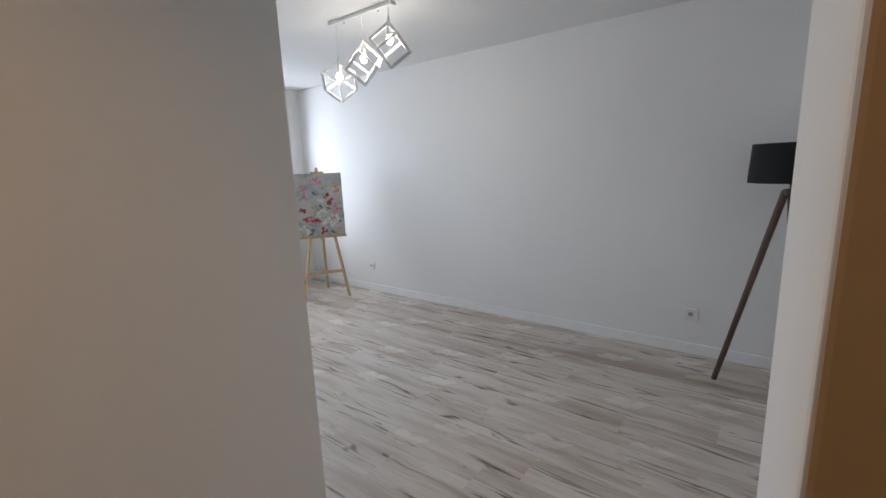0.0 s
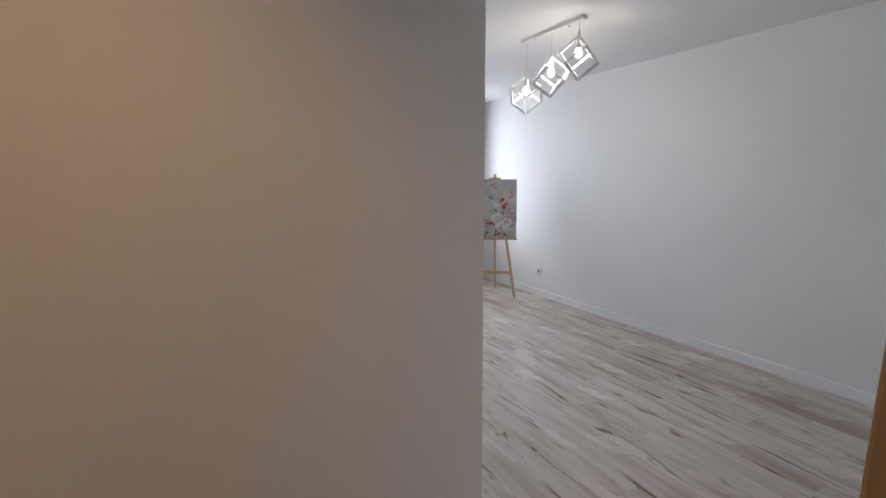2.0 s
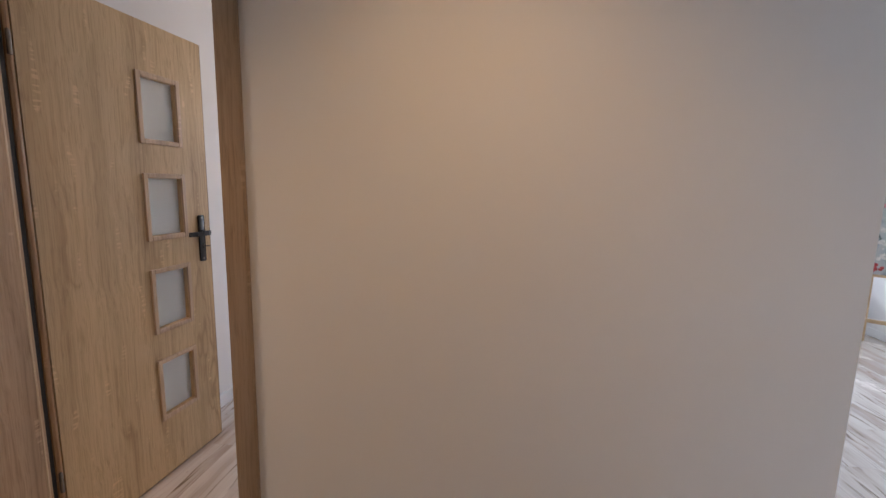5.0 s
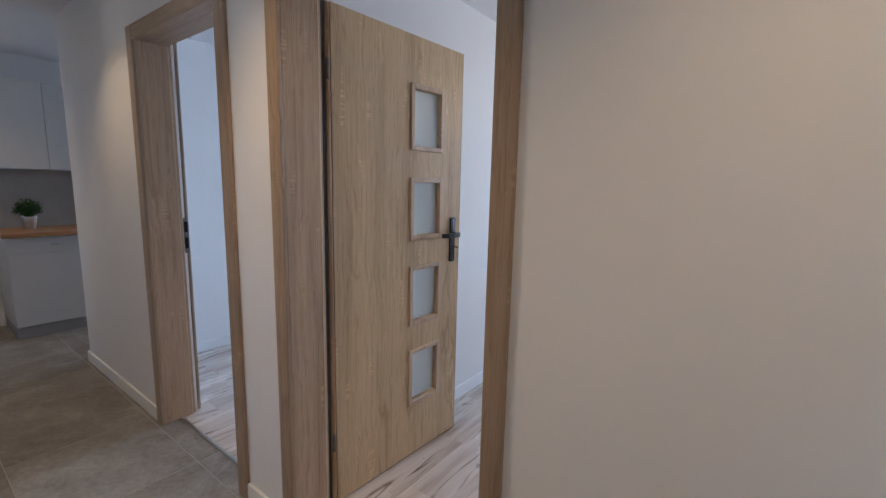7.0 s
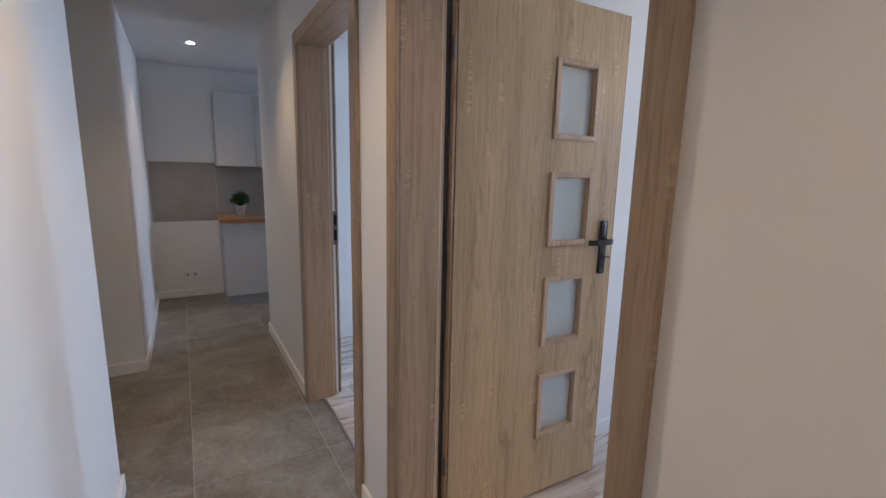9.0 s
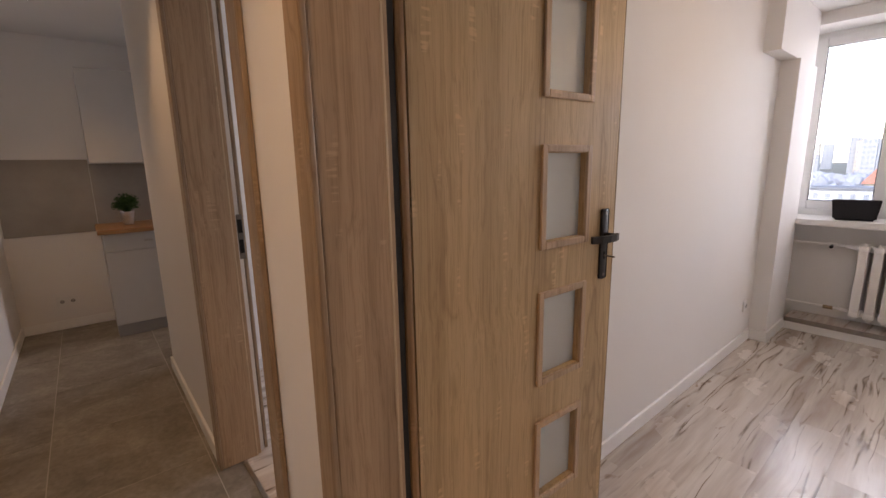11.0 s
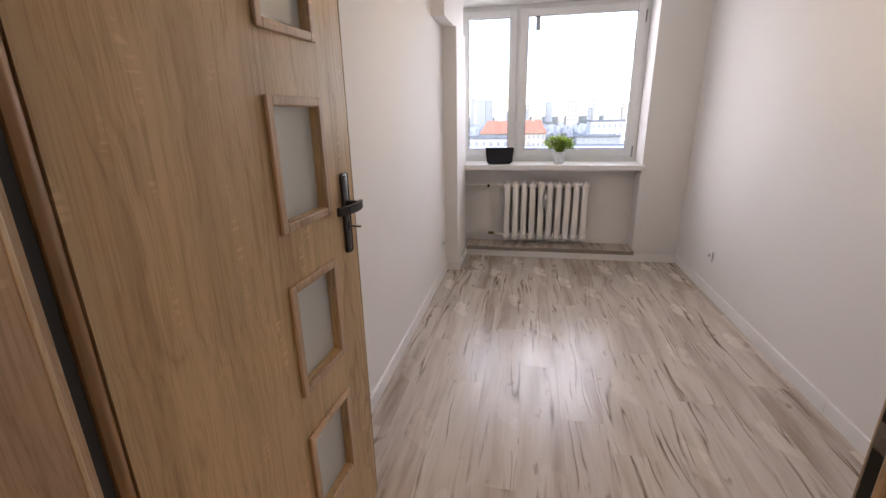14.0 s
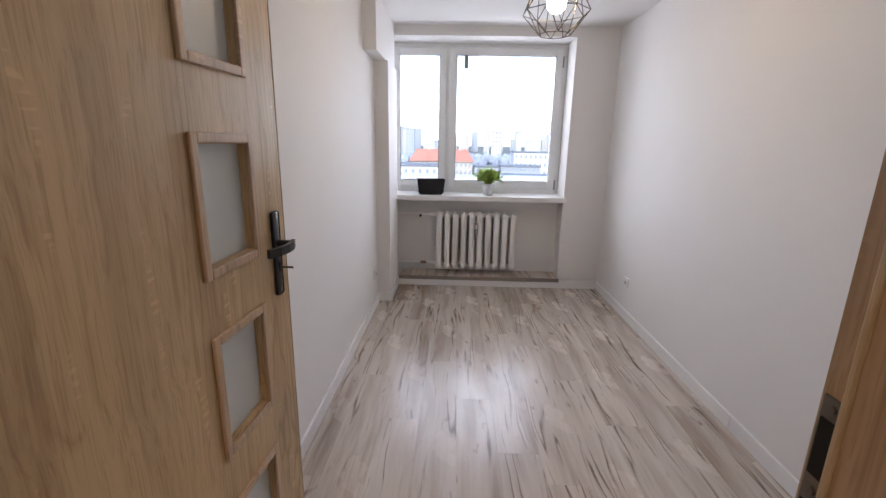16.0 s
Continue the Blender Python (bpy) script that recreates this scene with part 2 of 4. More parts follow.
ENAMEL = plain("white_radiator_enamel", (0.86, 0.85, 0.83), 0.32, vary=0.03, bump=0.1, bump_scale=60)
BLACK = plain("black_powder_coat", (0.012, 0.012, 0.013), 0.35, vary=0.2, bump=0.1, bump_scale=300)
STEEL = plain("brushed_steel", (0.45, 0.44, 0.42), 0.38, 1.0, vary=0.1, scale=40)
DARKSTEEL = plain("dull_strike_steel", (0.22, 0.20, 0.18), 0.45, 1.0, vary=0.15, scale=30)
ZINC = plain("galvanised_zinc", (0.62, 0.63, 0.64), 0.35, 1.0, vary=0.15, scale=25)
BRASS = plain("dull_brass", (0.30, 0.24, 0.15), 0.45, 1.0, vary=0.2, scale=60)
# black of solid pieces that stand for the shade inside small holes
DARK = plain("hole_shade_black", (0.01, 0.01, 0.01), 0.9)
GLASS = clear_glass("window_glass")
FROST = frosted_glass("frosted_glass")
FELT = plain("black_felt", (0.018, 0.018, 0.022), 0.95, vary=0.3, scale=120, bump=0.5, bump_scale=260)
LEAF = leafy("fresh_green_leaf", (0.13, 0.25, 0.025), (0.42, 0.52, 0.10))
LEAF_DARK = leafy("dark_green_leaf", (0.015, 0.05, 0.012), (0.06, 0.13, 0.03))
SOIL = plain("potting_soil", (0.03, 0.022, 0.016), 0.95, bump=0.6, bump_scale=80)
LEDGE = plain("grey_brown_profile", (0.27, 0.235, 0.205), 0.5, vary=0.15, scale=20)
PLASTIC = plain("white_switch_plastic", (0.80, 0.80, 0.79), 0.3, vary=0.01)
GREYPLASTIC = plain("grey_meter_plastic", (0.30, 0.30, 0.30), 0.4, vary=0.03)
CABINET = plain("pale_grey_cabinet_foil", (0.53, 0.53, 0.525), 0.4, vary=0.015)
PLINTH = plain("grey_plinth_foil", (0.33, 0.33, 0.33), 0.5, vary=0.03)
BUTCHER = sonoma("oak_worktop", (0.36, 0.20, 0.09), "x")
SPLASH = plain("grey_beige_wall_slab", (0.29, 0.265, 0.235), 0.45, vary=0.16, scale=3.0, bump=0.08, bump_scale=30)
PINE = plain("pale_pine", (0.58, 0.41, 0.235), 0.5, vary=0.12, scale=14)
WALNUT = plain("dark_walnut", (0.075, 0.036, 0.022), 0.4, vary=0.25, scale=18)
SHADE = plain("black_lamp_fabric", (0.006, 0.006, 0.007), 0.9, vary=0.3, scale=150)
WHITE_METAL = plain("white_metal", (0.75, 0.75, 0.73), 0.35, vary=0.02)
BULB_COOL = glowing("lit_bulb", (1.0, 0.95, 0.84), 24.0)
BULB_WARM = glowing("lit_warm_bulb", (1.0, 0.72, 0.42), 19.0)
SPOT_LENS = glowing("lit_spot_lens", (1.0, 0.80, 0.55), 10.0)


# ---- mesh helpers ----
def add_box(bm, x0, x1, y0, y1, z0, z1, bevel=0.0):
    made = bmesh.ops.create_cube(bm, size=1.0)["verts"]
    for v in made:
        v.co = Vector((x0 + (v.co.x + 0.5) * (x1 - x0), y0 + (v.co.y + 0.5) * (y1 - y0), z0 + (v.co.z + 0.5) * (z1 - z0)))
    if bevel:
        edges = list({e for v in made for e in v.link_edges})
        bmesh.ops.bevel(bm, geom=edges, offset=bevel, segments=2, affect="EDGES", profile=0.5)
    return bm


def box(x0, x1, y0, y1, z0, z1, bevel=0.0):
    return add_box(bmesh.new(), x0, x1, y0, y1, z0, z1, bevel)


def boxes(rows, bevel=0.0):
    bm = bmesh.new()
    for r in rows:
        add_box(bm, *r, bevel)
    return bm


def add_tube(bm, a, b, r0, r1=None, seg=12):
    a, b = Vector(a), Vector(b)
    r1 = r0 if r1 is None else r1
    q = (b - a).to_track_quat("Z", "Y").to_matrix().to_4x4()
    m = Matrix.Translation((a + b) / 2) @ q
    bmesh.ops.create_cone(bm, cap_ends=True, segments=seg, radius1=r0, radius2=r1, depth=(b - a).length, matrix=m)
    return bm


def add_bar(bm, a, b, w, d):
    """A square bar of width w and depth d from a to b."""
    a, b = Vector(a), Vector(b)
    q = (b - a).to_track_quat("Z", "Y").to_matrix().to_4x4()
    m = Matrix.Translation((a + b) / 2) @ q @ Matrix.Diagonal((w, d, (b - a).length, 1))
    bmesh.ops.create_cube(bm, size=1.0, matrix=m)
    return bm


def tube(a, b, r0, r1=None, seg=12):
    return add_tube(bmesh.new(), a, b, r0, r1, seg)


def lathe(profile, seg=24):
    """A turned shape round z from rows of radius and height."""
    bm = bmesh.new()
    rings = []
    for r, z in profile:
        rings.append([bm.verts.new((r * math.cos(2 * math.pi * k / seg), r * math.sin(2 * math.pi * k / seg), z)) for k in range(seg)])
    for lo, hi in zip(rings, rings[1:]):
        for k in range(seg):
            bm.faces.new((lo[k], lo[(k + 1) % seg], hi[(k + 1) % seg], hi[k]))
    bm.faces.new(list(reversed(rings[0])))
    bm.faces.new(rings[-1])
    return bm


def moved(bm, m):
    bmesh.ops.transform(bm, matrix=m, verts=bm.verts)
    return bm


def mesh_of(name, bm, material, smooth=False):
    me = bpy.data.meshes.new(name)
    bmesh.ops.recalc_face_normals(bm, faces=bm.faces)
    bm.to_mesh(me)
    bm.free()
    if smooth:
        for p in me.polygons:
            p.use_smooth = True
        me.set_sharp_from_angle(angle=radians(40))
    me.materials.append(material)
    return me


def part(name, bm, material, parent, label="", smooth=False):
    ob = new(name, mesh_of(name, bm, material, smooth))
    ob.parent = parent
    return tagged(ob, label=label)


def thing(name, m, label, category, group="", kind=""):
    ob = new(name)
    ob.empty_display_size = 0.1
    ob.matrix_basis = m
    return tagged(ob, label, category, group, kind)


def structure(name, bm, material, label, category):
    return tagged(new(name, mesh_of(name, bm, material)), label, category, kind="structure")


# ---- the shell: walls, floors, ceilings ----
H_BED, H_LIV, H_HALL = 2.41, 2.395, 2.46
TOP = 2.6
structure("wall_hall_north", boxes((
    (-2.65, -1.30, 0, 0.19, 0, TOP), (-1.30, -0.376, 0, 0.19, 2.105, TOP), (-0.376, -0.032, 0, 0.19, 0, TOP),
    (-0.032, 0.872, 0, 0.19, 2.093, TOP), (0.872, 2.295, 0, 0.19, 0, TOP))), PAINT, "white painted plaster wall with two door openings", "wall")
structure("wall_bedroom_west", box(-0.27, -0.17, 0.15, 4.0, 0, TOP), PAINT, "smooth white painted bedroom side wall", "wall")
structure("wall_bedroom_east", box(1.94, 2.30, 0.15, 4.0, 0, TOP), PAINT, "thick white painted wall between two rooms", "wall")
NX0, NX1 = -4.32, 5.45
W_BED = (-0.17, 1.55, 0.90, 2.325)
W_LIV = (3.1, 4.95, 0.88, 2.25)
# opening of the kitchen window, which is never in view
W_KIT = (-3.75, -2.85, 0.95, 2.25)
W_SIDE = (-1.9, -0.6, 0.90, 2.25)
rows = []
edges_x = [NX0]
for wx0, wx1, wz0, wz1 in (W_KIT, W_SIDE, W_BED, W_LIV):
    rows.append((edges_x[-1], wx0, 4.0, 4.40, 0, TOP))
    low = 4.2 if wx0 == W_BED[0] else 4.0
    rows.append((wx0, wx1, low, 4.40, 0, wz0))
    rows.append((wx0, wx1, 4.0, 4.40, wz1, TOP))
    edges_x.append(wx1)
rows.append((edges_x[-1], NX1, 4.0, 4.40, 0, TOP))
structure("wall_north", boxes(rows), PAINT, "white painted outer wall with window openings and radiator niche", "wall")
structure("wall_living_east", box(5.16, 5.45, -1.4, 4.0, 0, TOP), PAINT, "long plain white living room wall", "wall")
structure("wall_living_south", box(2.29, 5.16, -1.4, -1.28, 0, TOP), PAINT, "plain white living room end wall", "wall")
bm = box(2.05, 2.30, -2.3, -0.812, 0, TOP, 0.004)
for v in bm.verts:
    if v.co.y > -1:
        v.co.y += 0.011 * (v.co.x - 2.05) / 0.25
structure("wall_hall_east", bm, PAINT, "white wall end beside the living room opening", "wall")
structure("wall_hall_south", box(-0.90, 0.35, -2.3, -0.90, 0, TOP), PAINT, "white wall block on the hall's far side", "wall")
structure("wall_hall_south_west", box(-4.2, -2.25, -1.2, -0.885, 0, TOP), PAINT, "white wall along the passage to the kitchen", "wall")
structure("wall_hall_back", boxes(((-4.3, 2.05, -2.42, -2.3, 0, TOP),)), PAINT, "plain white wall closing the hall", "wall")
structure("wall_recess_west", box(-2.37, -2.25, -2.3, -1.2, 0, TOP), PAINT, "plain white wall of the hall recess", "wall")
structure("wall_kitchen_west", box(-4.32, -4.2, -1.2, 4.0, 0, TOP), PAINT, "white kitchen wall behind the cabinets", "wall")
structure("wall_side_room_west", box(-2.65, -2.21, 0.15, 4.0, 0, TOP), PAINT, "thick white wall between kitchen and side room", "wall")
structure("pier_bedroom", boxes(((-0.17, -0.058, 3.5, 4.0, 0, 2.03), (-0.17, -0.075, 3.09, 4.0, 2.03, TOP))), PAINT,
          "white boxed pipe pier with a deeper duct above", "pier")
for nm, r, lab in (("ceiling_bedroom", (-0.17, 1.94, 0.15, 4.0, H_BED, H_BED + 0.1), "flat white bedroom ceiling"),
                   ("ceiling_living", (2.29, 5.16, -1.28, 4.0, H_LIV, H_LIV + 0.1), "flat white living room ceiling"),
                   ("ceiling_side_room", (-2.21, -0.27, 0.15, 4.0, H_BED, H_BED + 0.1), "flat white side room ceiling")):
    structure(nm, box(*r), CEIL, lab, "ceiling")
structure("ceiling_hall", boxes(((-4.2, 2.29, -2.3, 0, H_HALL, H_HALL + 0.1), (-4.2, -2.65, 0, 4.0, H_HALL, H_HALL + 0.1))), CEIL,
          "flat white hall and kitchen ceiling with small recessed spots", "ceiling")
structure("slab", boxes(((-4.4, 5.5, -2.5, 4.4, -0.25, -0.0095),)), GROUT, "concrete floor slab under the rooms", "floor")
structure("tile_grout", boxes(((-4.2, 2.17, -2.3, 0.088, -0.0094, -0.0012), (-4.2, -2.65, 0.0885, 4.0, -0.0094, -0.0012))), GROUT, "pale grey cement joints between the tiles", "floor")
structure("roof_slab", box(-4.4, 5.5, -2.5, 4.4, TOP, TOP + 0.2), GROUT, "concrete slab above the rooms", "ceiling")


def skirting(name, rows, label="white skirting board with a rounded top edge"):
    """Rows of x0, x1, y0, y1: one piece of board each, 8 cm high."""
    bm = bmesh.new()
    for x0, x1, y0, y1 in rows:
        add_box(bm, x0, x1, y0, y1, 0.0, 0.082, 0.004)
    return structure(name, bm, SKIRT, label, "skirting board")


T = 0.014
skirting("baseboard_bedroom", ((-0.17, -0.17 + T, 0.20, 3.5 - T), (-0.17, -0.058, 3.5 - T, 3.5), (-0.058, -0.058 + T, 3.5 - T, 3.97),
                               (-0.058 + T, 1.94 - T, 4.0 - T - 0.03, 4.0 - 0.03), (1.94 - T, 1.94, 0.19, 1.79), (1.94 - T, 1.94, 1.792, 4.0 - T - 0.03)))
skirting("baseboard_living", ((5.16 - T, 5.16, -1.28, 0.9), (5.16 - T, 5.16, 0.902, 4.0 - T), (2.29, 5.16 - T, 4.0 - T, 4.0), (2.30, 2.30 + T, 0.01, 4.0 - T),
                              (2.29, 5.16, -1.28, -1.28 + T)))
skirting("baseboard_hall", ((-2.65, -1.335, -T, 0), (-0.341, -0.067, -T, 0), (0.902, 2.30, -T, 0), (-2.65 - T, -2.65, -T, 4.0), (-0.90 - T, 0.35 + T, -0.90, -0.90 + T),
                            (-0.90 - T, -0.90, -2.3, -0.90), (-4.2, -2.25 + T, -0.885, -0.885 + T), (-2.25, -2.25 + T, -2.3, -0.885),
                            (-4.2, -4.2 + T, -0.885 + T, -0.24), (2.05 - T, 2.05, -2.3, -1.802)))
skirting("baseboard_side_room", ((-2.21, -2.21 + T, 0.15, 4.0), (-0.27 - T, -0.27, 0.15, 4.0), (-2.21, -0.27, 4.0 - T, 4.0)))


# ---- door frames and door leaves ----
def door_frame(name, x0, x1, top, depth, latch_casing, label):
    """Frame round an opening from x0 to x1: deep jamb lining, rebate for the leaf, flat casings on both sides."""
    f = thing(name, pose(0, 0, 0), label, "door frame", "door frames")
    c, reb, reb2 = 0.066, depth - 0.060, depth - 0.039
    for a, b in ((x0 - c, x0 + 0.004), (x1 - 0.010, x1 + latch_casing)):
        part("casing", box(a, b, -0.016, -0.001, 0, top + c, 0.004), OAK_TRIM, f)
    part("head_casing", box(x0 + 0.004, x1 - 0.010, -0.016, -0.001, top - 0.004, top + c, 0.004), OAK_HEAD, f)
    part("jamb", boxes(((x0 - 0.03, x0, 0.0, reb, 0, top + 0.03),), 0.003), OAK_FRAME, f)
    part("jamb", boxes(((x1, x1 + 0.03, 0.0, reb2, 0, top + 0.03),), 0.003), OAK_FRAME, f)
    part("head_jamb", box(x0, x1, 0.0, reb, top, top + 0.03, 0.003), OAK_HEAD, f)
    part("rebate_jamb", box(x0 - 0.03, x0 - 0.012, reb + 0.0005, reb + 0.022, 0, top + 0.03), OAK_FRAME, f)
    if x0 > -0.5:
        # black strip stands in for the shade deep in the hinge gap
        part("hinge_gap_shade", box(x0 - 0.0298, x0 - 0.027, reb + 0.0225, depth - 0.0125, 0, top), GASKET_AND_GAP, f, "black strip standing in for shade in the hinge gap")
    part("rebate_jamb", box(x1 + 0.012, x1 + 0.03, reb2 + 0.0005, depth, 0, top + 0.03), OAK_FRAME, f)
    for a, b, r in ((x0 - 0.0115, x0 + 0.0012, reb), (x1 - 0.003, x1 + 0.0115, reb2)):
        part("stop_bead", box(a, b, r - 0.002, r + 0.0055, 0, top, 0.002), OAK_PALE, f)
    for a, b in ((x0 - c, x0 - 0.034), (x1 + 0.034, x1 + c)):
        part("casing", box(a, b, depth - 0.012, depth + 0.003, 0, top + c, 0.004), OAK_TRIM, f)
    return f


frame_bed = door_frame("door_frame", 0.0, 0.840, 2.053, 0.207, 0.051, "sonoma oak door frame of the open bedroom door")
frame_side = door_frame("door_frame", -1.268, -0.408, 2.068, 0.207, 0.070, "sonoma oak door frame of an open side room doorway")


def strike(parent, x, y, z, side):
    """Strike plate with two latch holes, on a jamb that faces side (-1 or 1 along x)."""
    s = part("strike_plate", boxes(((x, x + 0.003, y, y + 0.024, z, z + 0.20),)), DARKSTEEL, parent, "dull steel strike plate")
    for z0, z1 in ((z + 0.027, z + 0.088), (z + 0.118, z + 0.178)):
        part("latch_hole", box(x - 0.0015, x + 0.0045, y + 0.003, y + 0.021, z0, z1), DARK, s)
    for zz in (z + 0.014, z + 0.103, z + 0.19):
        part("screw", tube((x - 0.003, y + 0.012, zz), (x + 0.005, y + 0.012, zz), 0.0045, seg=10), DARKSTEEL, s)


strike(frame_bed, 0.8495, 0.178, 0.985, -1)
strike(frame_side, -1.283, 0.172, 0.97, 1)
for zz in (0.30, 1.80):
    hinge = part("hinge", tube((-0.012, 0.200, zz - 0.035), (-0.012, 0.200, zz + 0.035), 0.0065), DARKSTEEL, frame_bed, "small steel barrel hinge", True)
    part("hinge_cap", tube((-0.012, 0.200, zz + 0.035), (-0.012, 0.200, zz + 0.042), 0.0065, 0.003), DARKSTEEL, hinge)

closet = thing("door_frame", pose(0, 0, 0), "sonoma oak casing at the wall end by the living room", "door frame", "door frames")
part("casing", box(2.034, 2.0495, -0.905, -0.8125, 0, 2.12, 0.004), OAK_PLAIN, closet)
part("casing", box(2.034, 2.0495, -1.80, -1.71, 0, 2.12, 0.004), OAK_TRIM, closet)
part("head_casing", box(2.034, 2.0495, -1.71, -0.905, 2.03, 2.12, 0.004), OAK_TRIM, closet)
part("closed_leaf", box(2.040, 2.0492, -1.708, -0.907, 0.005, 2.028, 0.002), OAK_PLAIN, closet, "closed plain oak door leaf")

leaf = thing("door", pose(-0.0233, 0.190, 0, 0, 0, -2.9), "open sonoma oak door leaf with four frosted panes and black handle", "door")
PY0, PY1 = 0.455, 0.681
PANES = ((0.283, 0.575), (0.699, 0.995), (1.121, 1.416), (1.540, 1.837))
IN = 0.022
bm = bmesh.new()
add_box(bm, -0.04, 0, 0.0315, PY0 + IN, 0.01, 2.042)
add_box(bm, -0.04, 0, PY1 - IN, 0.831, 0.01, 2.042)
zs = [0.01]
for z0, z1 in PANES:
    add_box(bm, -0.04, 0, PY0 + IN, PY1 - IN, zs[-1], z0 + IN)
    zs.append(z1 - IN)
add_box(bm, -0.04, 0, PY0 + IN, PY1 - IN, zs[-1], 2.042)
bmesh.ops.remove_doubles(bm, verts=bm.verts, dist=1e-5)
panel = part("leaf_panel", bm, OAK, leaf)
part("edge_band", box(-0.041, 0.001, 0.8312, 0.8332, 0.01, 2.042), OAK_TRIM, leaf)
part("hinge_edge_band", box(-0.041, 0.0012, 0.005, 0.0313, 0.01, 2.042, 0.011), OAK_EDGE, leaf, "rounded hinge edge, shade and warm reflection in its brown", True)
for z0, z1 in PANES:
    w = 0.021
    mould = part("pane_moulding", boxes(((0.0005, 0.010, PY0, PY0 + w, z0, z1), (0.0005, 0.010, PY1 - w, PY1, z0, z1),
                                         (0.0005, 0.010, PY0 + w, PY1 - w, z0, z0 + w), (0.0005, 0.010, PY0 + w, PY1 - w, z1 - w, z1)), 0.003), OAK_MOULD, leaf)
    part("frosted_pane", box(-0.023, -0.018, PY0 + IN - 0.003, PY1 - IN + 0.003, z0 + IN - 0.003, z1 - IN + 0.003), FROST, mould, "frosted glass pane")
HY = 0.770
plate = part("handle_plate", box(0.0004, 0.009, HY - 0.019, HY + 0.019, 0.985, 1.218, 0.008), BLACK, leaf, "long black door handle plate", True)
bm = bmesh.new()
add_tube(bm, (0.008, HY, 1.132), (0.05, HY, 1.132), 0.0095, 0.0085)
pts = [(0.050, HY + 0.004), (0.058, HY - 0.022), (0.060, HY - 0.055), (0.055, HY - 0.09), (0.043, HY - 0.122)]
for (xa, ya), (xb, yb) in zip(pts, pts[1:]):
    add_bar(bm, (xa, ya, 1.132), (xb, yb, 1.132), 0.011, 0.022)
part("lever", bm, BLACK, plate, "curved black lever", True)
part("keyhole", box(0.009, 0.0098, HY - 0.004, HY + 0.004, 1.052, 1.078, 0.0), DARK, plate)
part("key", boxes(((0.008, 0.047, HY - 0.0015, HY + 0.0015, 1.062, 1.067),)), DARKSTEEL, plate, "small steel key in the lock")
for zz in (1.0, 1.204):
    part("screw", tube((0.0085, HY, zz), (0.0102, HY, zz), 0.005), DARKSTEEL, plate)


# ---- windows ----
def window(name, x0, x1, z0, z1, y, split, label):
    """White plastic window with a narrow and a wide sash; split: the share of the narrow one."""
    w = thing(name, pose(0, 0, 0), label, "window", kind="structure")
    o, s, d = 0.045, 0.068, 0.07
    part("window_frame", boxes(((x0, x0 + o, y, y + d, z0, z1), (x1 - o, x1, y, y + d, z0, z1), (x0 + o, x1 - o, y, y + d, z0, z0 + o + 0.02),
                                (x0 + o, x1 - o, y, y + d, z1 - o, z1)), 0.004), PVC, w)
    xm = x0 + (x1 - x0) * split
    part("mullion", box(xm - 0.022, xm + 0.022, y + 0.001, y + d, z0 + o, z1 - o, 0.004), PVC, w)
    za, zb = z0 + o + 0.012, z1 - o + 0.008
    for a, b in ((x0 + o - 0.008, xm - 0.014), (xm + 0.014, x1 - o + 0.008)):
        f = part("sash", boxes(((a, a + s, y - 0.016, y + d - 0.02, za, zb), (b - s, b, y - 0.016, y + d - 0.02, za, zb),
                                (a + s, b - s, y - 0.016, y + d - 0.02, za, za + s), (a + s, b - s, y - 0.016, y + d - 0.02, zb - s, zb)), 0.005), PVC, w)
        part("gasket", boxes(((a + s - 0.001, a + s + 0.006, y - 0.006, y - 0.002, za + s, zb - s), (b - s - 0.006, b - s + 0.001, y - 0.006, y - 0.002, za + s, zb - s),
                              (a + s, b - s, y - 0.006, y - 0.002, za + s - 0.001, za + s + 0.006), (a + s, b - s, y - 0.006, y - 0.002, zb - s - 0.006, zb - s + 0.001))), GASKET_AND_GAP, f)
        p = part("pane", box(a + s - 0.004, b - s + 0.004, y + 0.018, y + 0.024, za + s - 0.004, zb - s + 0.004), GLASS, f, "clear window pane")
        p.visible_shadow = False
    return w, xm


win_bed, XM = window("window_1", W_BED[0], W_BED[1], W_BED[2], W_BED[3], 4.31, 0.337, "white plastic two-sash window over the city")
hdl = part("window_handle", box(XM - 0.028, XM - 0.006, 4.280, 4.294, 1.44, 1.52, 0.005), PVC, win_bed)
part("grip", box(XM - 0.024, XM - 0.010, 4.262, 4.280, 1.38, 1.50, 0.005), PVC, hdl)
for zz in (2.17, 1.0):
    part("window_hinge", tube((1.513, 4.296, zz - 0.05), (1.513, 4.296, zz + 0.05), 0.008), GREYPLASTIC, win_bed)
part("blind_bracket", boxes(((0.562, 0.603, 4.336, 4.346, 2.105, 2.235),), 0.003), GREYPLASTIC, win_bed, "short grey metal bracket at the pane")
win_liv, _ = window("window_2", W_LIV[0], W_LIV[1], W_LIV[2], W_LIV[3], 4.25, 0.4, "white plastic living room window")
win_side, _ = window("window_3", W_SIDE[0], W_SIDE[1], W_SIDE[2], W_SIDE[3], 4.25, 0.5, "white plastic side room window")
structure("window_sill_1", box(-0.165, 1.565, 3.965, 4.318, 0.855, 0.905, 0.006), SKIRT, "deep white window sill board over the niche", "window sill")
structure("window_sill_2", box(3.04, 5.08, 3.95, 4.258, 0.845, 0.885, 0.006), SKIRT, "white living room window sill", "window sill")
structure("window_sill_3", box(-1.95, -0.55, 3.95, 4.258, 0.865, 0.905, 0.006), SKIRT, "white side room window sill", "window sill")
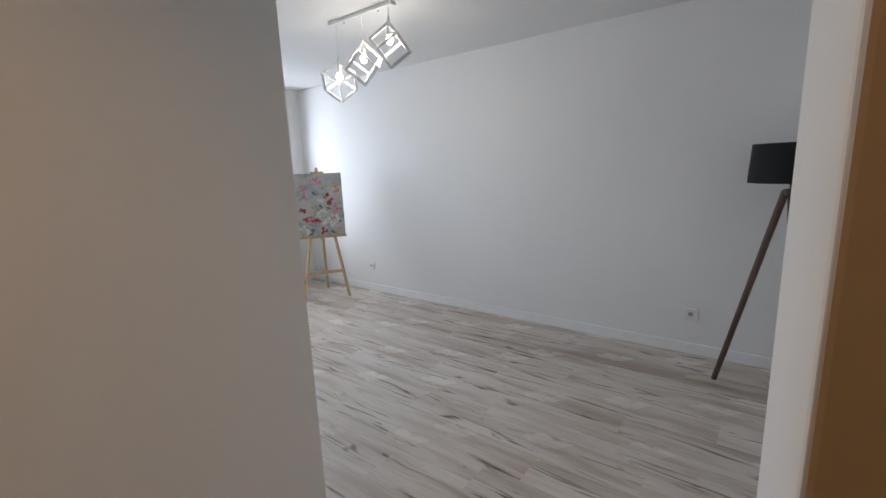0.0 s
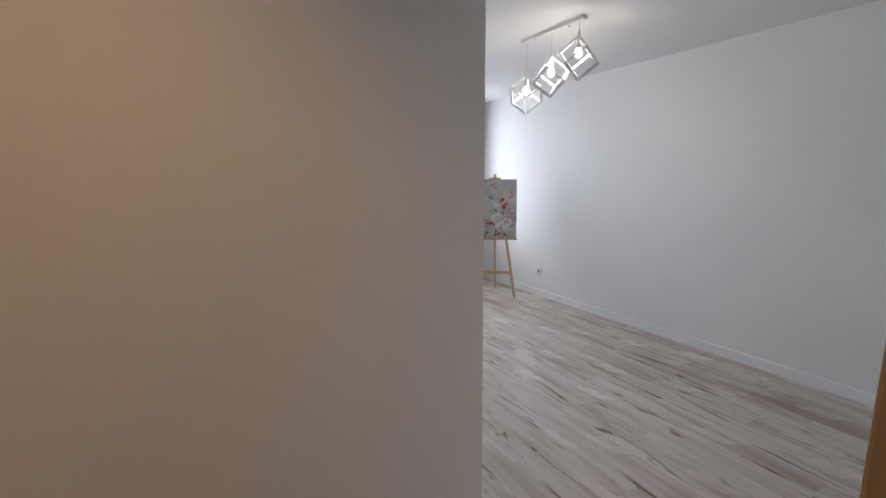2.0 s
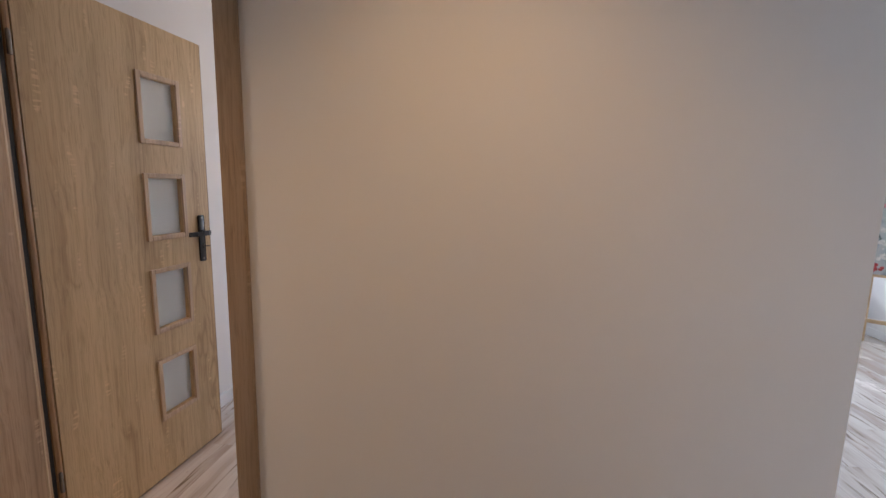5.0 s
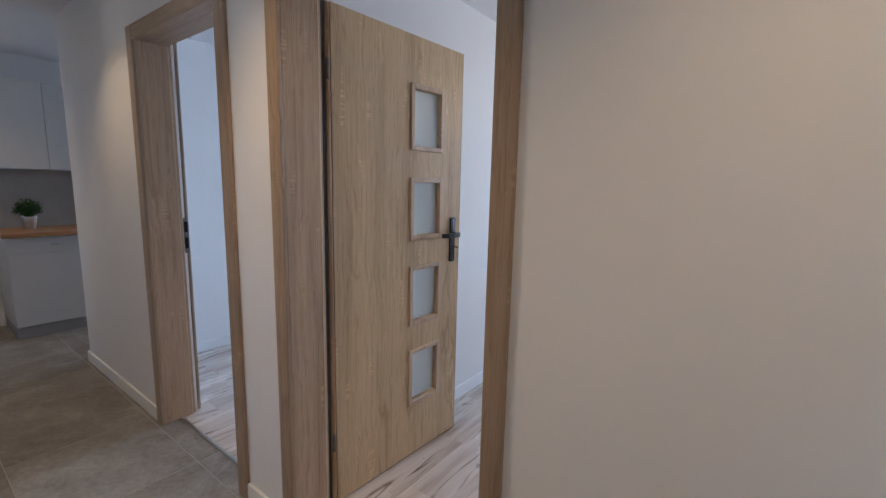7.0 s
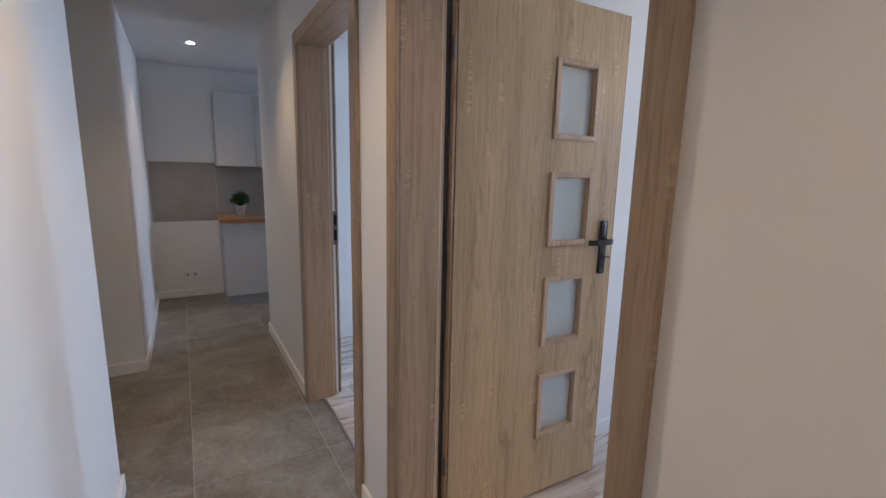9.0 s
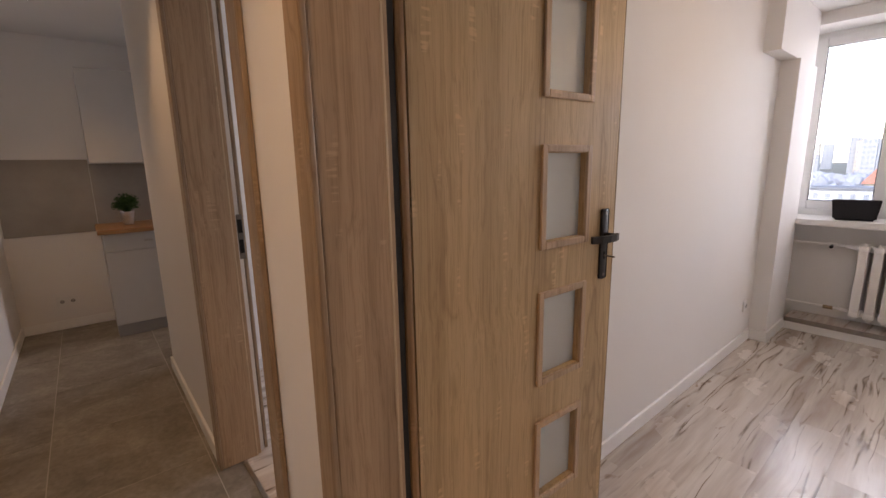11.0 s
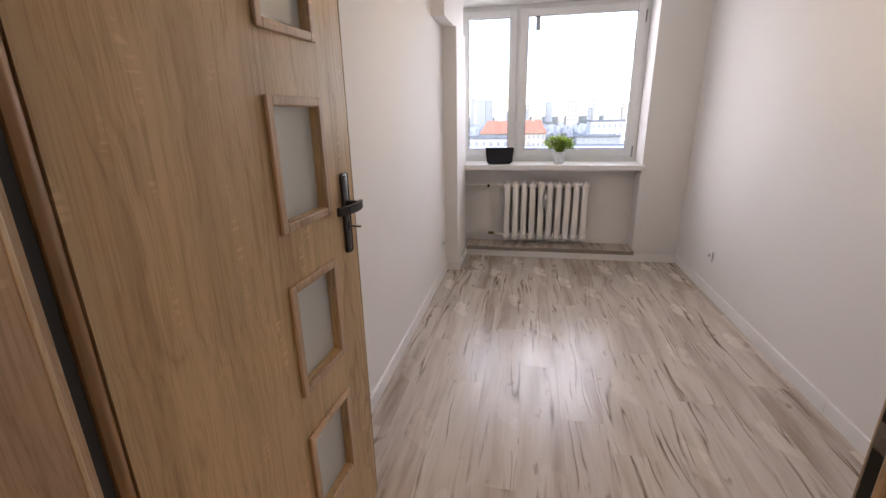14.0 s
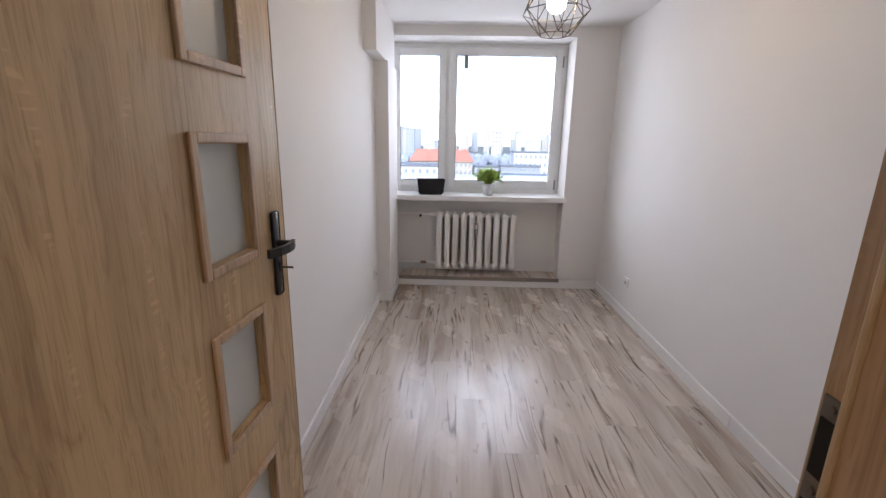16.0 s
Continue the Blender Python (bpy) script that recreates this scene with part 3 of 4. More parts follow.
structure("niche_ledge", boxes(((-0.044, 1.545, 3.972, 4.2, 0.0, 0.084), (-0.044, 1.55, 3.957, 4.2, 0.0845, 0.10)), 0.002), PLANK, "low ledge faced with grey laminate under the radiator", "ledge")
structure("niche_trim", box(-0.043, 1.553, 3.943, 3.9565, 0.066, 0.104, 0.003), LEDGE, "grey-brown edge profile of the radiator ledge", "trim")
structure("niche_cheek", boxes(((1.545, 1.551, 4.0, 4.2, 0.10, 0.854),)), PAINT, "white side of the radiator niche", "wall")

window_light("sky_light_bedroom", W_BED[0] + 0.05, W_BED[1] - 0.05, 0.97, 2.28, 4.78, L_BED)
window_light("sky_light_living", W_LIV[0] + 0.05, W_LIV[1] - 0.05, 0.95, 2.2, 4.78, L_LIV, (0.81, 0.905, 1.0))
# kitchen window and its lamp are added to brighten the kitchen
window("unseen_window_4", W_KIT[0], W_KIT[1], W_KIT[2], W_KIT[3], 4.25, 0.5, "unseen white plastic window, added to light the kitchen")
window_light("added_sky_light_kitchen", W_KIT[0] + 0.05, W_KIT[1] - 0.05, 1.0, 2.2, 4.78, L_KIT)
window_light("sky_light_side_room", W_SIDE[0] + 0.05, W_SIDE[1] - 0.05, 0.97, 2.2, 4.78, L_SIDE)


# ---- bedroom things ----
def radiator(x0, x1, n, y, z0, z1):
    r = thing("radiator", pose(0, 0, 0), "white cast-iron column radiator in the niche below the window", "radiator")
    pitch = (x1 - x0) / n
    for k in range(n):
        x = x0 + pitch * (k + 0.5)
        bm = bmesh.new()
        for dy in (-0.052, 0.0, 0.052):
            add_box(bm, x - 0.027, x + 0.027, y + dy - 0.019, y + dy + 0.019, z0 + 0.035, z1 - 0.035, 0.009)
        for zc in (z0 + 0.045, z1 - 0.045):
            add_box(bm, x - 0.030, x + 0.030, y - 0.074, y + 0.074, zc - 0.026, zc + 0.026, 0.013)
            add_tube(bm, (x - pitch / 2 + 0.001, y, zc), (x + pitch / 2 - 0.001, y, zc), 0.026, seg=14)
        add_tube(bm, (x, y - 0.05, z0 + 0.022), (x, y - 0.05, z0), 0.019, 0.004, 10)
        add_tube(bm, (x, y - 0.05, z1 - 0.022), (x, y - 0.05, z1), 0.019, 0.006, 10)
        part("column", bm, ENAMEL, r, smooth=True)
    meter = part("heat_meter", box(x0 + pitch * 5 - 0.014, x0 + pitch * 5 + 0.014, y - 0.098, y - 0.074, z0 + 0.32, z0 + 0.49, 0.006), GREYPLASTIC, r, "small grey heat cost meter")
    part("meter_display", box(x0 + pitch * 5 - 0.009, x0 + pitch * 5 + 0.009, y - 0.0995, y - 0.0978, z0 + 0.43, z0 + 0.47), PLASTIC, meter)
    for zc, px in ((z1 - 0.045, 0.16), (z0 + 0.045, 0.19)):
        p = part("supply_pipe", tube((-0.10, y + 0.03, zc), (x0 - 0.06, y + 0.03, zc), 0.0105, seg=12), ENAMEL, r, smooth=True)
        bm = tube((x0 - 0.06, y + 0.03, zc), (x0 + 0.005, y, zc), 0.018, seg=12)
        part("union_nut", bm, ENAMEL, p)
        v = part("valve", tube((px - 0.03, y + 0.03, zc), (px + 0.03, y + 0.03, zc), 0.015, seg=8), BRASS if zc < 0.5 else ENAMEL, p, "small pipe valve")
        if zc > 0.5:
            part("valve_stem", tube((px, y + 0.03, zc - 0.004), (px, y - 0.012, zc - 0.012), 0.011, 0.013, 10), BLACK, p, "dark valve cap")
    return r


radiator(0.31, 1.125, 10, 4.10, 0.148, 0.742)


def plant(name, x, y, z, r0, r1, h, spread, top, n, mat, seed, label, lobes=1.0):
    rng = random.Random(seed)
    p = thing(name, pose(x, y, z), label, "potted plant")
    pot = part("pot", lathe(((r0 * 0.94, 0.0), (r0, 0.003), (r1, h - 0.008), (r1 * 1.05, h - 0.006), (r1 * 1.05, h), (r1 * 0.96, h), (r1 * 0.9, h - 0.02)), 28), ZINC, p, "small galvanised metal pot", True)
    part("soil", tube((0, 0, h - 0.03), (0, 0, h - 0.014), r1 * 0.9, seg=20), SOIL, p)
    bm = bmesh.new()
    for k in range(n):
        a = rng.uniform(0, 2 * math.pi)
        rr = spread * math.sqrt(rng.random()) * rng.uniform(0.6, 1.08)
        tip = Vector((rr * math.cos(a), rr * math.sin(a), h + (top - h) * rng.uniform(0.25, 1.0) * (1.06 - 0.45 * (rr / spread) ** 2)))
        root = Vector((0.3 * r1 * math.cos(a), 0.3 * r1 * math.sin(a), h - 0.016))
        mid = root.lerp(tip, 0.6) + Vector((0, 0, 0.02))
        w = 0.0012
        side = Vector((-math.sin(a), math.cos(a), 0))
        va = [bm.verts.new(root - side * w), bm.verts.new(root + side * w), bm.verts.new(mid + side * w), bm.verts.new(mid - side * w)]
        bm.faces.new(va)
        vb = [bm.verts.new(mid - side * w), bm.verts.new(mid + side * w), bm.verts.new(tip)]
        bm.faces.new(vb)
        for j in range(5):
            f = 0.45 + 0.13 * j + rng.uniform(-0.05, 0.05)
            c = mid.lerp(tip, max(0, (f - 0.45) / 0.6)) + Vector([rng.uniform(-0.008, 0.008) for _ in range(3)])
            ln, wd = rng.uniform(0.011, 0.02) * lobes, rng.uniform(0.005, 0.009) * lobes
            d = Vector((rng.uniform(-1, 1), rng.uniform(-1, 1), rng.uniform(-0.2, 0.9))).normalized()
            s = d.cross(Vector((rng.uniform(-1, 1), rng.uniform(-1, 1), 1))).normalized()
            up = d.cross(s) * wd * 0.35
            q = [bm.verts.new(c), bm.verts.new(c + d * ln * 0.5 + s * wd + up), bm.verts.new(c + d * ln), bm.verts.new(c + d * ln * 0.5 - s * wd + up)]
            bm.faces.new((q[0], q[1], q[2]))
            bm.faces.new((q[0], q[2], q[3]))
    part("foliage", bm, mat, p, "dense small-leaved foliage")
    return p


plant("potted_plant", 0.825, 4.10, 0.905, 0.041, 0.059, 0.112, 0.165, 0.265, 330, LEAF, 3, "bright green bushy plant in a zinc pot on the window sill", 1.35)

bm = bmesh.new()
add_box(bm, -0.137, 0.137, -0.080, 0.080, 0, 0.160)
for v in bm.verts:
    k = 1.0 if v.co.z > 0.07 else 0.86
    v.co.x *= k
    v.co.y *= k
top_face = max(bm.faces, key=lambda f: f.calc_center_median().z)
inner = bmesh.ops.inset_region(bm, faces=[top_face], thickness=0.008)
bmesh.ops.translate(bm, verts=top_face.verts, vec=(0, 0, -0.12))
for v in top_face.verts:
    v.co.x *= 0.80
    v.co.y *= 0.80
bmesh.ops.bevel(bm, geom=[e for e in bm.edges if len(e.link_faces) == 2 and e.calc_face_angle(0) > 0.6], offset=0.014, segments=3, affect="EDGES")
basket = thing("storage_basket", pose(0.262, 4.09, 0.905, 0, 0, 6), "small black felt storage basket on the window sill", "basket")
part("basket_body", bm, FELT, basket, smooth=True)
part("rim_seam", boxes(((-0.130, 0.130, -0.0795, -0.0775, 0.138, 0.140),)), BLACK, basket)


SOCKET_WELL = plain("grey_socket_plastic", (0.40, 0.40, 0.395), 0.4, vary=0.02)


def socket_plate(x, y, z, facing, count, label, group="wall sockets"):
    """facing: degrees about z by which a plate that looks along -y is turned."""
    s = thing("wall_socket", pose(x, y, z, 0, 0, facing), label, "wall socket", group)
    wdt = 0.04 + 0.036 * (count - 1)
    part("plate", box(-wdt, wdt, -0.011, 0.0, -0.04, 0.04, 0.004), PLASTIC, s)
    for k in range(count):
        cx = (k - (count - 1) / 2) * 0.072
        ring = bmesh.new()
        bmesh.ops.create_cone(ring, cap_ends=True, segments=24, radius1=0.021, radius2=0.0195, depth=0.004, matrix=pose(cx, -0.0115, 0, 90))
        well = part("socket_well", ring, PLASTIC, s)
        part("well_face", tube((cx, -0.0130, 0), (cx, -0.0141, 0), 0.0165, seg=20), SOCKET_WELL, well)
        for dx in (-0.0095, 0.0095):
            part("pin_hole", tube((cx + dx, -0.0140, 0), (cx + dx, -0.0148, 0), 0.0028, seg=8), DARK, well)
        part("earth_pin", tube((cx, -0.012, 0.0115), (cx, -0.017, 0.0115), 0.0024, seg=8), STEEL, well)
    return s


socket_plate(1.94, 3.26, 0.305, -90, 1, "white wall socket above the bedroom skirting board")
socket_plate(-0.17, 3.33, 0.30, 90, 1, "white wall socket near the pipe pier")
socket_plate(5.16, 2.87, 0.30, -90, 1, "white wall socket beside the easel")
socket_plate(5.16, -0.40, 0.30, -90, 1, "white wall socket near the floor lamp")


def cage_lamp(x, y, zb, ceiling):
    """Pendant with a faceted black wire cage and a bare warm bulb."""
    p = thing("pendant_lamp", pose(x, y, 0), "black geometric wire cage pendant lamp with glowing bulb", "pendant lamp")
    part("ceiling_rose", lathe(((0.05, ceiling - 0.03), (0.055, ceiling - 0.025), (0.055, ceiling - 0.001)), 24), BLACK, p, smooth=True)
    part("cord", tube((0, 0, zb + 0.31), (0, 0, ceiling - 0.028), 0.003, seg=8), BLACK, p)
    part("lamp_holder", lathe(((0.016, zb + 0.19), (0.022, zb + 0.195), (0.022, zb + 0.27), (0.012, zb + 0.31)), 18), BLACK, p, smooth=True)
    rings = ((8, 0.075, zb, 0.0), (8, 0.155, zb + 0.095, 0.5), (8, 0.10, zb + 0.21, 0.0), (8, 0.026, zb + 0.27, 0.0))
    pts = [[Vector((r * math.cos(2 * math.pi * (k + o) / n), r * math.sin(2 * math.pi * (k + o) / n), z)) for k in range(n)] for n, r, z, o in rings]
    w = 0.0021

    def wire(a, b):
        part("cage_wire", tube(a, b, w, seg=6), BLACK, p)

    for k in range(8):
        for lvl in (0, 1, 2):
            wire(pts[lvl][k], pts[lvl][(k + 1) % 8])
        wire(pts[0][k], pts[1][k])
        wire(pts[0][(k + 1) % 8], pts[1][k])
        wire(pts[1][k], pts[2][k])
        wire(pts[1][k], pts[2][(k + 1) % 8])
        wire(pts[2][k], pts[3][k])
    b = bmesh.new()
    bmesh.ops.create_uvsphere(b, u_segments=20, v_segments=12, radius=0.045, matrix=Matrix.Translation((0, 0, zb + 0.135)))
    part("light_bulb", b, BULB_WARM, p, "round glowing bulb", True)
    return p


cage_lamp(0.95, 2.05, 1.902, H_BED)


# ---- living room things ----
def cube_lamp(x, y0, y1, zc):
    p = thing("ceiling_lamp", pose(0, 0, 0), "white ceiling bar with three lit open cube pendants", "ceiling lamp")
    part("ceiling_bar", box(x - 0.025, x + 0.025, y0, y1, zc - 0.025, zc - 0.001, 0.003), WHITE_METAL, p)
    for yy in (y0 + 0.13, y1 - 0.13):
        part("screw", tube((x - 0.0, yy, zc - 0.032), (x, yy, zc - 0.0245), 0.006, seg=10), STEEL, p)
    e, w = 0.152, 0.023
    hang = Vector((1, 1, 1)).rotation_difference(Vector((0, 0, 1))).to_matrix()
    face = hang @ Vector((-1, 0, 0))
    first = math.degrees(math.atan2(face.y, face.x))
    for yc, zt, turn in ((1.655, 2.138, 286), (1.405, 2.216, 212), (1.165, 2.283, 243)):
        cord = part("cord", tube((x, yc, zt), (x, yc, zc - 0.024), 0.0022, seg=8), WHITE_METAL, p)
        part("cord_grip", lathe(((0.010, zt - 0.012), (0.007, zt + 0.02), (0.003, zt + 0.04)), 12), WHITE_METAL, cord).location = (x, yc, 0)
        m = pose(x, yc, zt - e * 0.866, 0, 0, turn - first) @ hang.to_4x4()
        bm = bmesh.new()
        bmesh.ops.create_cube(bm, size=e)
        bmesh.ops.wireframe(bm, faces=bm.faces[:], thickness=w, use_replace=True, use_boundary=True, use_even_offset=True, offset=0.0)
        cage = part("cube_cage", moved(bm, m), WHITE_METAL, p, "open white cube frame")
        part("bulb_holder", tube((x, yc, zt - 0.012), (x, yc, zt - 0.075), 0.015, 0.018, 16), WHITE_METAL, cage, smooth=True)
        b = bmesh.new()
        bmesh.ops.create_uvsphere(b, u_segments=16, v_segments=10, radius=0.021, matrix=Matrix.Translation((x, yc, zt - 0.102)) @ Matrix.Diagonal((1, 1, 1.3, 1)))
        part("light_bulb", b, BULB_COOL, cage, "glowing white bulb", True)
    return p


cube_lamp(3.85, 1.12, 1.70, H_LIV)


def easel(m):
    """Wooden tripod easel; x across, y back, origin under the middle of its front feet."""
    e = thing("easel", m, "pale pine tripod easel standing in the room corner", "easel")
    for s in (-1, 1):
        part("front_leg", add_bar(bmesh.new(), (s * 0.243, 0.0, 0.006), (s * 0.035, 0.20, 1.33), 0.030, 0.022), PINE, e)
    part("rear_leg", add_bar(bmesh.new(), (0.02, 0.50, 0.006), (0.0, 0.235, 1.36), 0.026, 0.026), PINE, e)
    part("mast", add_bar(bmesh.new(), (0.0, 0.085, 0.66), (0.0, 0.205, 1.445), 0.030, 0.020), PINE, e)
    part("stretcher", box(-0.205, 0.205, 0.018, 0.036, 0.285, 0.318, 0.003), PINE, e)
    part("shelf", box(-0.262, 0.262, 0.015, 0.085, 0.688, 0.706, 0.003), PINE, e)
    part("top_clamp", box(-0.07, 0.07, 0.17, 0.19, 1.385, 1.405, 0.003), PINE, e)
    return e


EASEL = pose(4.645, 3.075, 0, 0, 0, -36.4)
easel(EASEL)


def painting(m):
    p = thing("canvas_painting", m, "flower still life in pink and red on pale grey canvas", "painting")
    part("canvas", box(-0.255, 0.255, 0, 0.022, 0, 0.685, 0.002), CANVAS, p)
    rng = random.Random(11)
    kinds = ((RED_OIL, 0.042, ((-0.06, 0.16), (-0.14, 0.20), (0.085, 0.44), (0.125, 0.36), (-0.17, 0.285), (0.02, 0.045))),
             (PINK_OIL, 0.05, ((-0.155, 0.52), (-0.03, 0.61), (0.17, 0.29), (0.13, 0.22), (-0.14, 0.43), (-0.10, 0.17), (0.19, 0.49))),
             (CREAM_OIL, 0.05, ((0.02, 0.38), (0.06, 0.14), (0.13, 0.12), (-0.02, 0.24), (0.18, 0.20), (-0.17, 0.07), (0.05, 0.26), (0.09, 0.19))),
             (OCHRE_OIL, 0.032, ((0.06, 0.53), (0.19, 0.55), (-0.06, 0.30), (-0.19, 0.03), (0.19, 0.05))),
             (GREEN_OIL, 0.025, ((-0.09, 0.06), (0.01, 0.32), (-0.05, 0.47), (0.12, 0.04), (-0.20, 0.30), (0.09, 0.30), (-0.12, 0.02), (0.20, 0.15))))
    for mat, size, spots in kinds:
        for cx, cz in spots:
            for k in range(8):
                bm = bmesh.new()
                a = rng.uniform(0, 2 * math.pi)
                d = size * rng.uniform(0.0, 1.15)
                r = size * rng.uniform(0.2, 0.46)
                ox, oz = cx + d * math.cos(a), cz + d * math.sin(a) * 0.8
                ring = []
                for j in range(9):
                    b = 2 * math.pi * j / 9
                    q = r * rng.uniform(0.65, 1.15)
                    ring.append(bm.verts.new((max(-0.25, min(0.25, ox + q * math.cos(b))), -0.0006 - 0.0002 * k, max(0.004, min(0.68, oz + q * math.sin(b))))))
                bm.faces.new(ring)
                part("brush_dab", bm, mat, p)
    return p


def canvas_ground(name):
    m, nt, b = nodes_of(name)
    v = mapped(nt, (1, 1, 1))
    r = ramp(nt, noise_of(nt, v, 5.5, 6, 0.6, 0.8), ((0.3, (0.24, 0.28, 0.29)), (0.48, (0.47, 0.50, 0.50)), (0.62, (0.58, 0.56, 0.50)), (0.75, (0.66, 0.66, 0.64))))
    nt.links.new(r.outputs[0], b.inputs["Base Color"])
    b.inputs["Roughness"].default_value = 0.7
    bumped(nt, b, noise_of(nt, v, 300, 2), 0.3, 0.001)
    return m


CANVAS = canvas_ground("painted_canvas")
RED_OIL = plain("red_paint_dab", (0.42, 0.055, 0.05), 0.6, vary=0.5, scale=40)
PINK_OIL = plain("pink_paint_dab", (0.62, 0.28, 0.30), 0.6, vary=0.4, scale=40)
CREAM_OIL = plain("cream_paint_dab", (0.70, 0.67, 0.62), 0.6, vary=0.3, scale=40)
OCHRE_OIL = plain("ochre_paint_dab", (0.55, 0.43, 0.17), 0.6, vary=0.4, scale=40)
GREEN_OIL = plain("green_paint_dab", (0.10, 0.14, 0.12), 0.6, vary=0.5, scale=40)
painting(EASEL @ pose(0, 0.052, 0.708, -8.5))


def tripod_lamp(m):
    p = thing("floor_lamp", m, "tripod floor lamp with dark walnut legs and black shade", "floor lamp")
    for a in (100, 220, 340):
        c, s = math.cos(radians(a)), math.sin(radians(a))
        part("leg", add_tube(bmesh.new(), (0.285 * c, 0.285 * s, 0.0), (0.022 * c, 0.022 * s, 1.195), 0.016, 0.020, 10), WALNUT, p)
    part("hub", lathe(((0.032, 1.17), (0.036, 1.175), (0.036, 1.205), (0.012, 1.21)), 20), WALNUT, p)
    part("stem", tube((0, 0, 1.205), (0, 0, 1.33), 0.006), BLACK, p)
    bm = bmesh.new()
    n = 40
    for r0, r1 in ((0.205, 0.195), (0.202, 0.192)):
        lo = [bm.verts.new((r0 * math.cos(2 * math.pi * k / n), r0 * math.sin(2 * math.pi * k / n), 1.245)) for k in range(n)]
        hi = [bm.verts.new((r1 * math.cos(2 * math.pi * k / n), r1 * math.sin(2 * math.pi * k / n), 1.46)) for k in range(n)]
        for k in range(n):
            bm.faces.new((lo[k], lo[(k + 1) % n], hi[(k + 1) % n], hi[k]))
    part("shade", bm, SHADE, p, "black drum shade", True)
    return p


tripod_lamp(pose(4.87, -0.872, 0))


# ---- kitchen ----
KX = -4.2
worktop = thing("worktop", pose(0, 0, 0), "oiled oak kitchen worktop on the base cabinets", "worktop")
part("worktop_slab", box(KX, -3.575, -0.285, 2.4, 0.872, 0.908, 0.004), BUTCHER, worktop)


def base_unit(y0, y1):
    u = thing("base_cabinet", pose(0, 0, 0), "pale grey base cabinet with a drawer over a door", "cabinet", "kitchen base cabinets")
    part("carcass", box(KX + 0.004, -3.62, y0, y1, 0.10, 0.871), CABINET, u)
    part("plinth", box(KX + 0.004, -3.628, y0 + 0.002, y1, 0.0, 0.099), PLINTH, u)
    d = part("drawer_front", box(-3.619, -3.60, y0 + 0.002, y1 - 0.002, 0.728, 0.868, 0.002), CABINET, u)
    part("handle", boxes(((-3.599, -3.587, (y0 + y1) / 2 - 0.03, (y0 + y1) / 2 + 0.03, 0.79, 0.805),), 0.003), STEEL, d, "small steel handle")
    part("cabinet_door", box(-3.619, -3.60, y0 + 0.002, y1 - 0.002, 0.105, 0.724, 0.002), CABINET, u)
    return u


def wall_unit(y0, y1):
    u = thing("wall_cabinet", pose(0, 0, 0), "pale grey handleless kitchen wall cabinet", "cabinet", "kitchen wall cabinets")
    part("carcass", box(KX + 0.004, -3.90, y0, y1, 1.44, 2.19), CABINET, u)
    part("cabinet_door", box(-3.899, -3.88, y0 + 0.002, y1 - 0.002, 1.442, 2.188, 0.002), CABINET, u)
    return u


for k in range(4):
    base_unit(-0.255 + 0.6 * k, 0.345 + 0.6 * k)
for k in range(6):
    wall_unit(-0.256 + 0.374 * k, 0.118 + 0.374 * k)
splash = tagged(new("wall_splashback"), "large matt grey-beige slabs above the worktop", "splashback", kind="structure")
for y0, y1, z0, z1 in ((-0.871, -0.26, 0.845, 1.475), (-0.258, 0.40, 0.909, 1.439), (0.402, 1.05, 0.909, 1.439), (1.052, 2.45, 0.909, 1.439)):
    part("wall_slab", box(KX + 0.0005, KX + 0.009, y0, y1, z0, z1), SPLASH, splash)
plant("potted_plant", -3.93, -0.05, 0.908, 0.036, 0.052, 0.115, 0.125, 0.265, 260, LEAF_DARK, 8, "dark green bushy plant in a zinc pot on the worktop", 1.15)
socket_plate(KX, -0.56, 0.25, 90, 2, "white double wall socket low on the kitchen wall")


def spot_fixture(x, y, z):
    s = thing("recessed_spotlight", pose(x, y, z), "small lit recessed ceiling spotlight with chrome ring", "ceiling spotlight", "hall ceiling spotlights")
    part("trim_ring", lathe(((0.030, -0.006), (0.042, -0.005), (0.043, -0.0005), (0.030, -0.0005)), 24), STEEL, s, smooth=True)
    part("lens", tube((0, 0, -0.0075), (0, 0, -0.0055), 0.027, seg=20), SPOT_LENS, s, "glowing spot lens")
    return s


for sx, sy, sz in SPOTS:
    spot_fixture(sx, sy, sz)
    downlight("spot_light", sx, sy, sz - 0.012, L_SPOT * (1.5 if sx == 0.15 else 1.4 if sx > 1 else 0.85), WARM)


# ---- the city outside ----
GROUND_Z = -21.0
FAR_GROUND = plain("winter_ground", (0.13, 0.13, 0.10), 0.95, vary=0.4, scale=0.03)
RENDER_WHITE = plain("pale_block_render", (0.53, 0.54, 0.56), 0.8, vary=0.08, scale=0.2)
RENDER_GREY = plain("grey_block_render", (0.36, 0.38, 0.40), 0.8, vary=0.1, scale=0.2)
RENDER_CREAM = plain("cream_block_render", (0.50, 0.455, 0.38), 0.8, vary=0.1, scale=0.2)
# roof red is paled to carry the haze of distance
ROOF_RED = plain("haze_paled_roof_tile", (0.41, 0.185, 0.13), 0.8, vary=0.2, scale=1.5)
ROOF_GREY = plain("grey_flat_roof", (0.17, 0.18, 0.20), 0.8, vary=0.2, scale=0.2)
# glass colours lifted towards pale blue, standing for haze over the city
CITY_PANE = plain("haze_paled_window_pane", (0.29, 0.32, 0.36), 0.2, vary=0.3)
FAR_PANE = plain("haze_paled_far_pane", (0.25, 0.29, 0.35), 0.2, vary=0.2)
# blue-grey of the trees holds the distance haze
WOODS = plain("haze_blue_winter_woods", (0.30, 0.325, 0.37), 0.95, vary=0.3, scale=0.05)
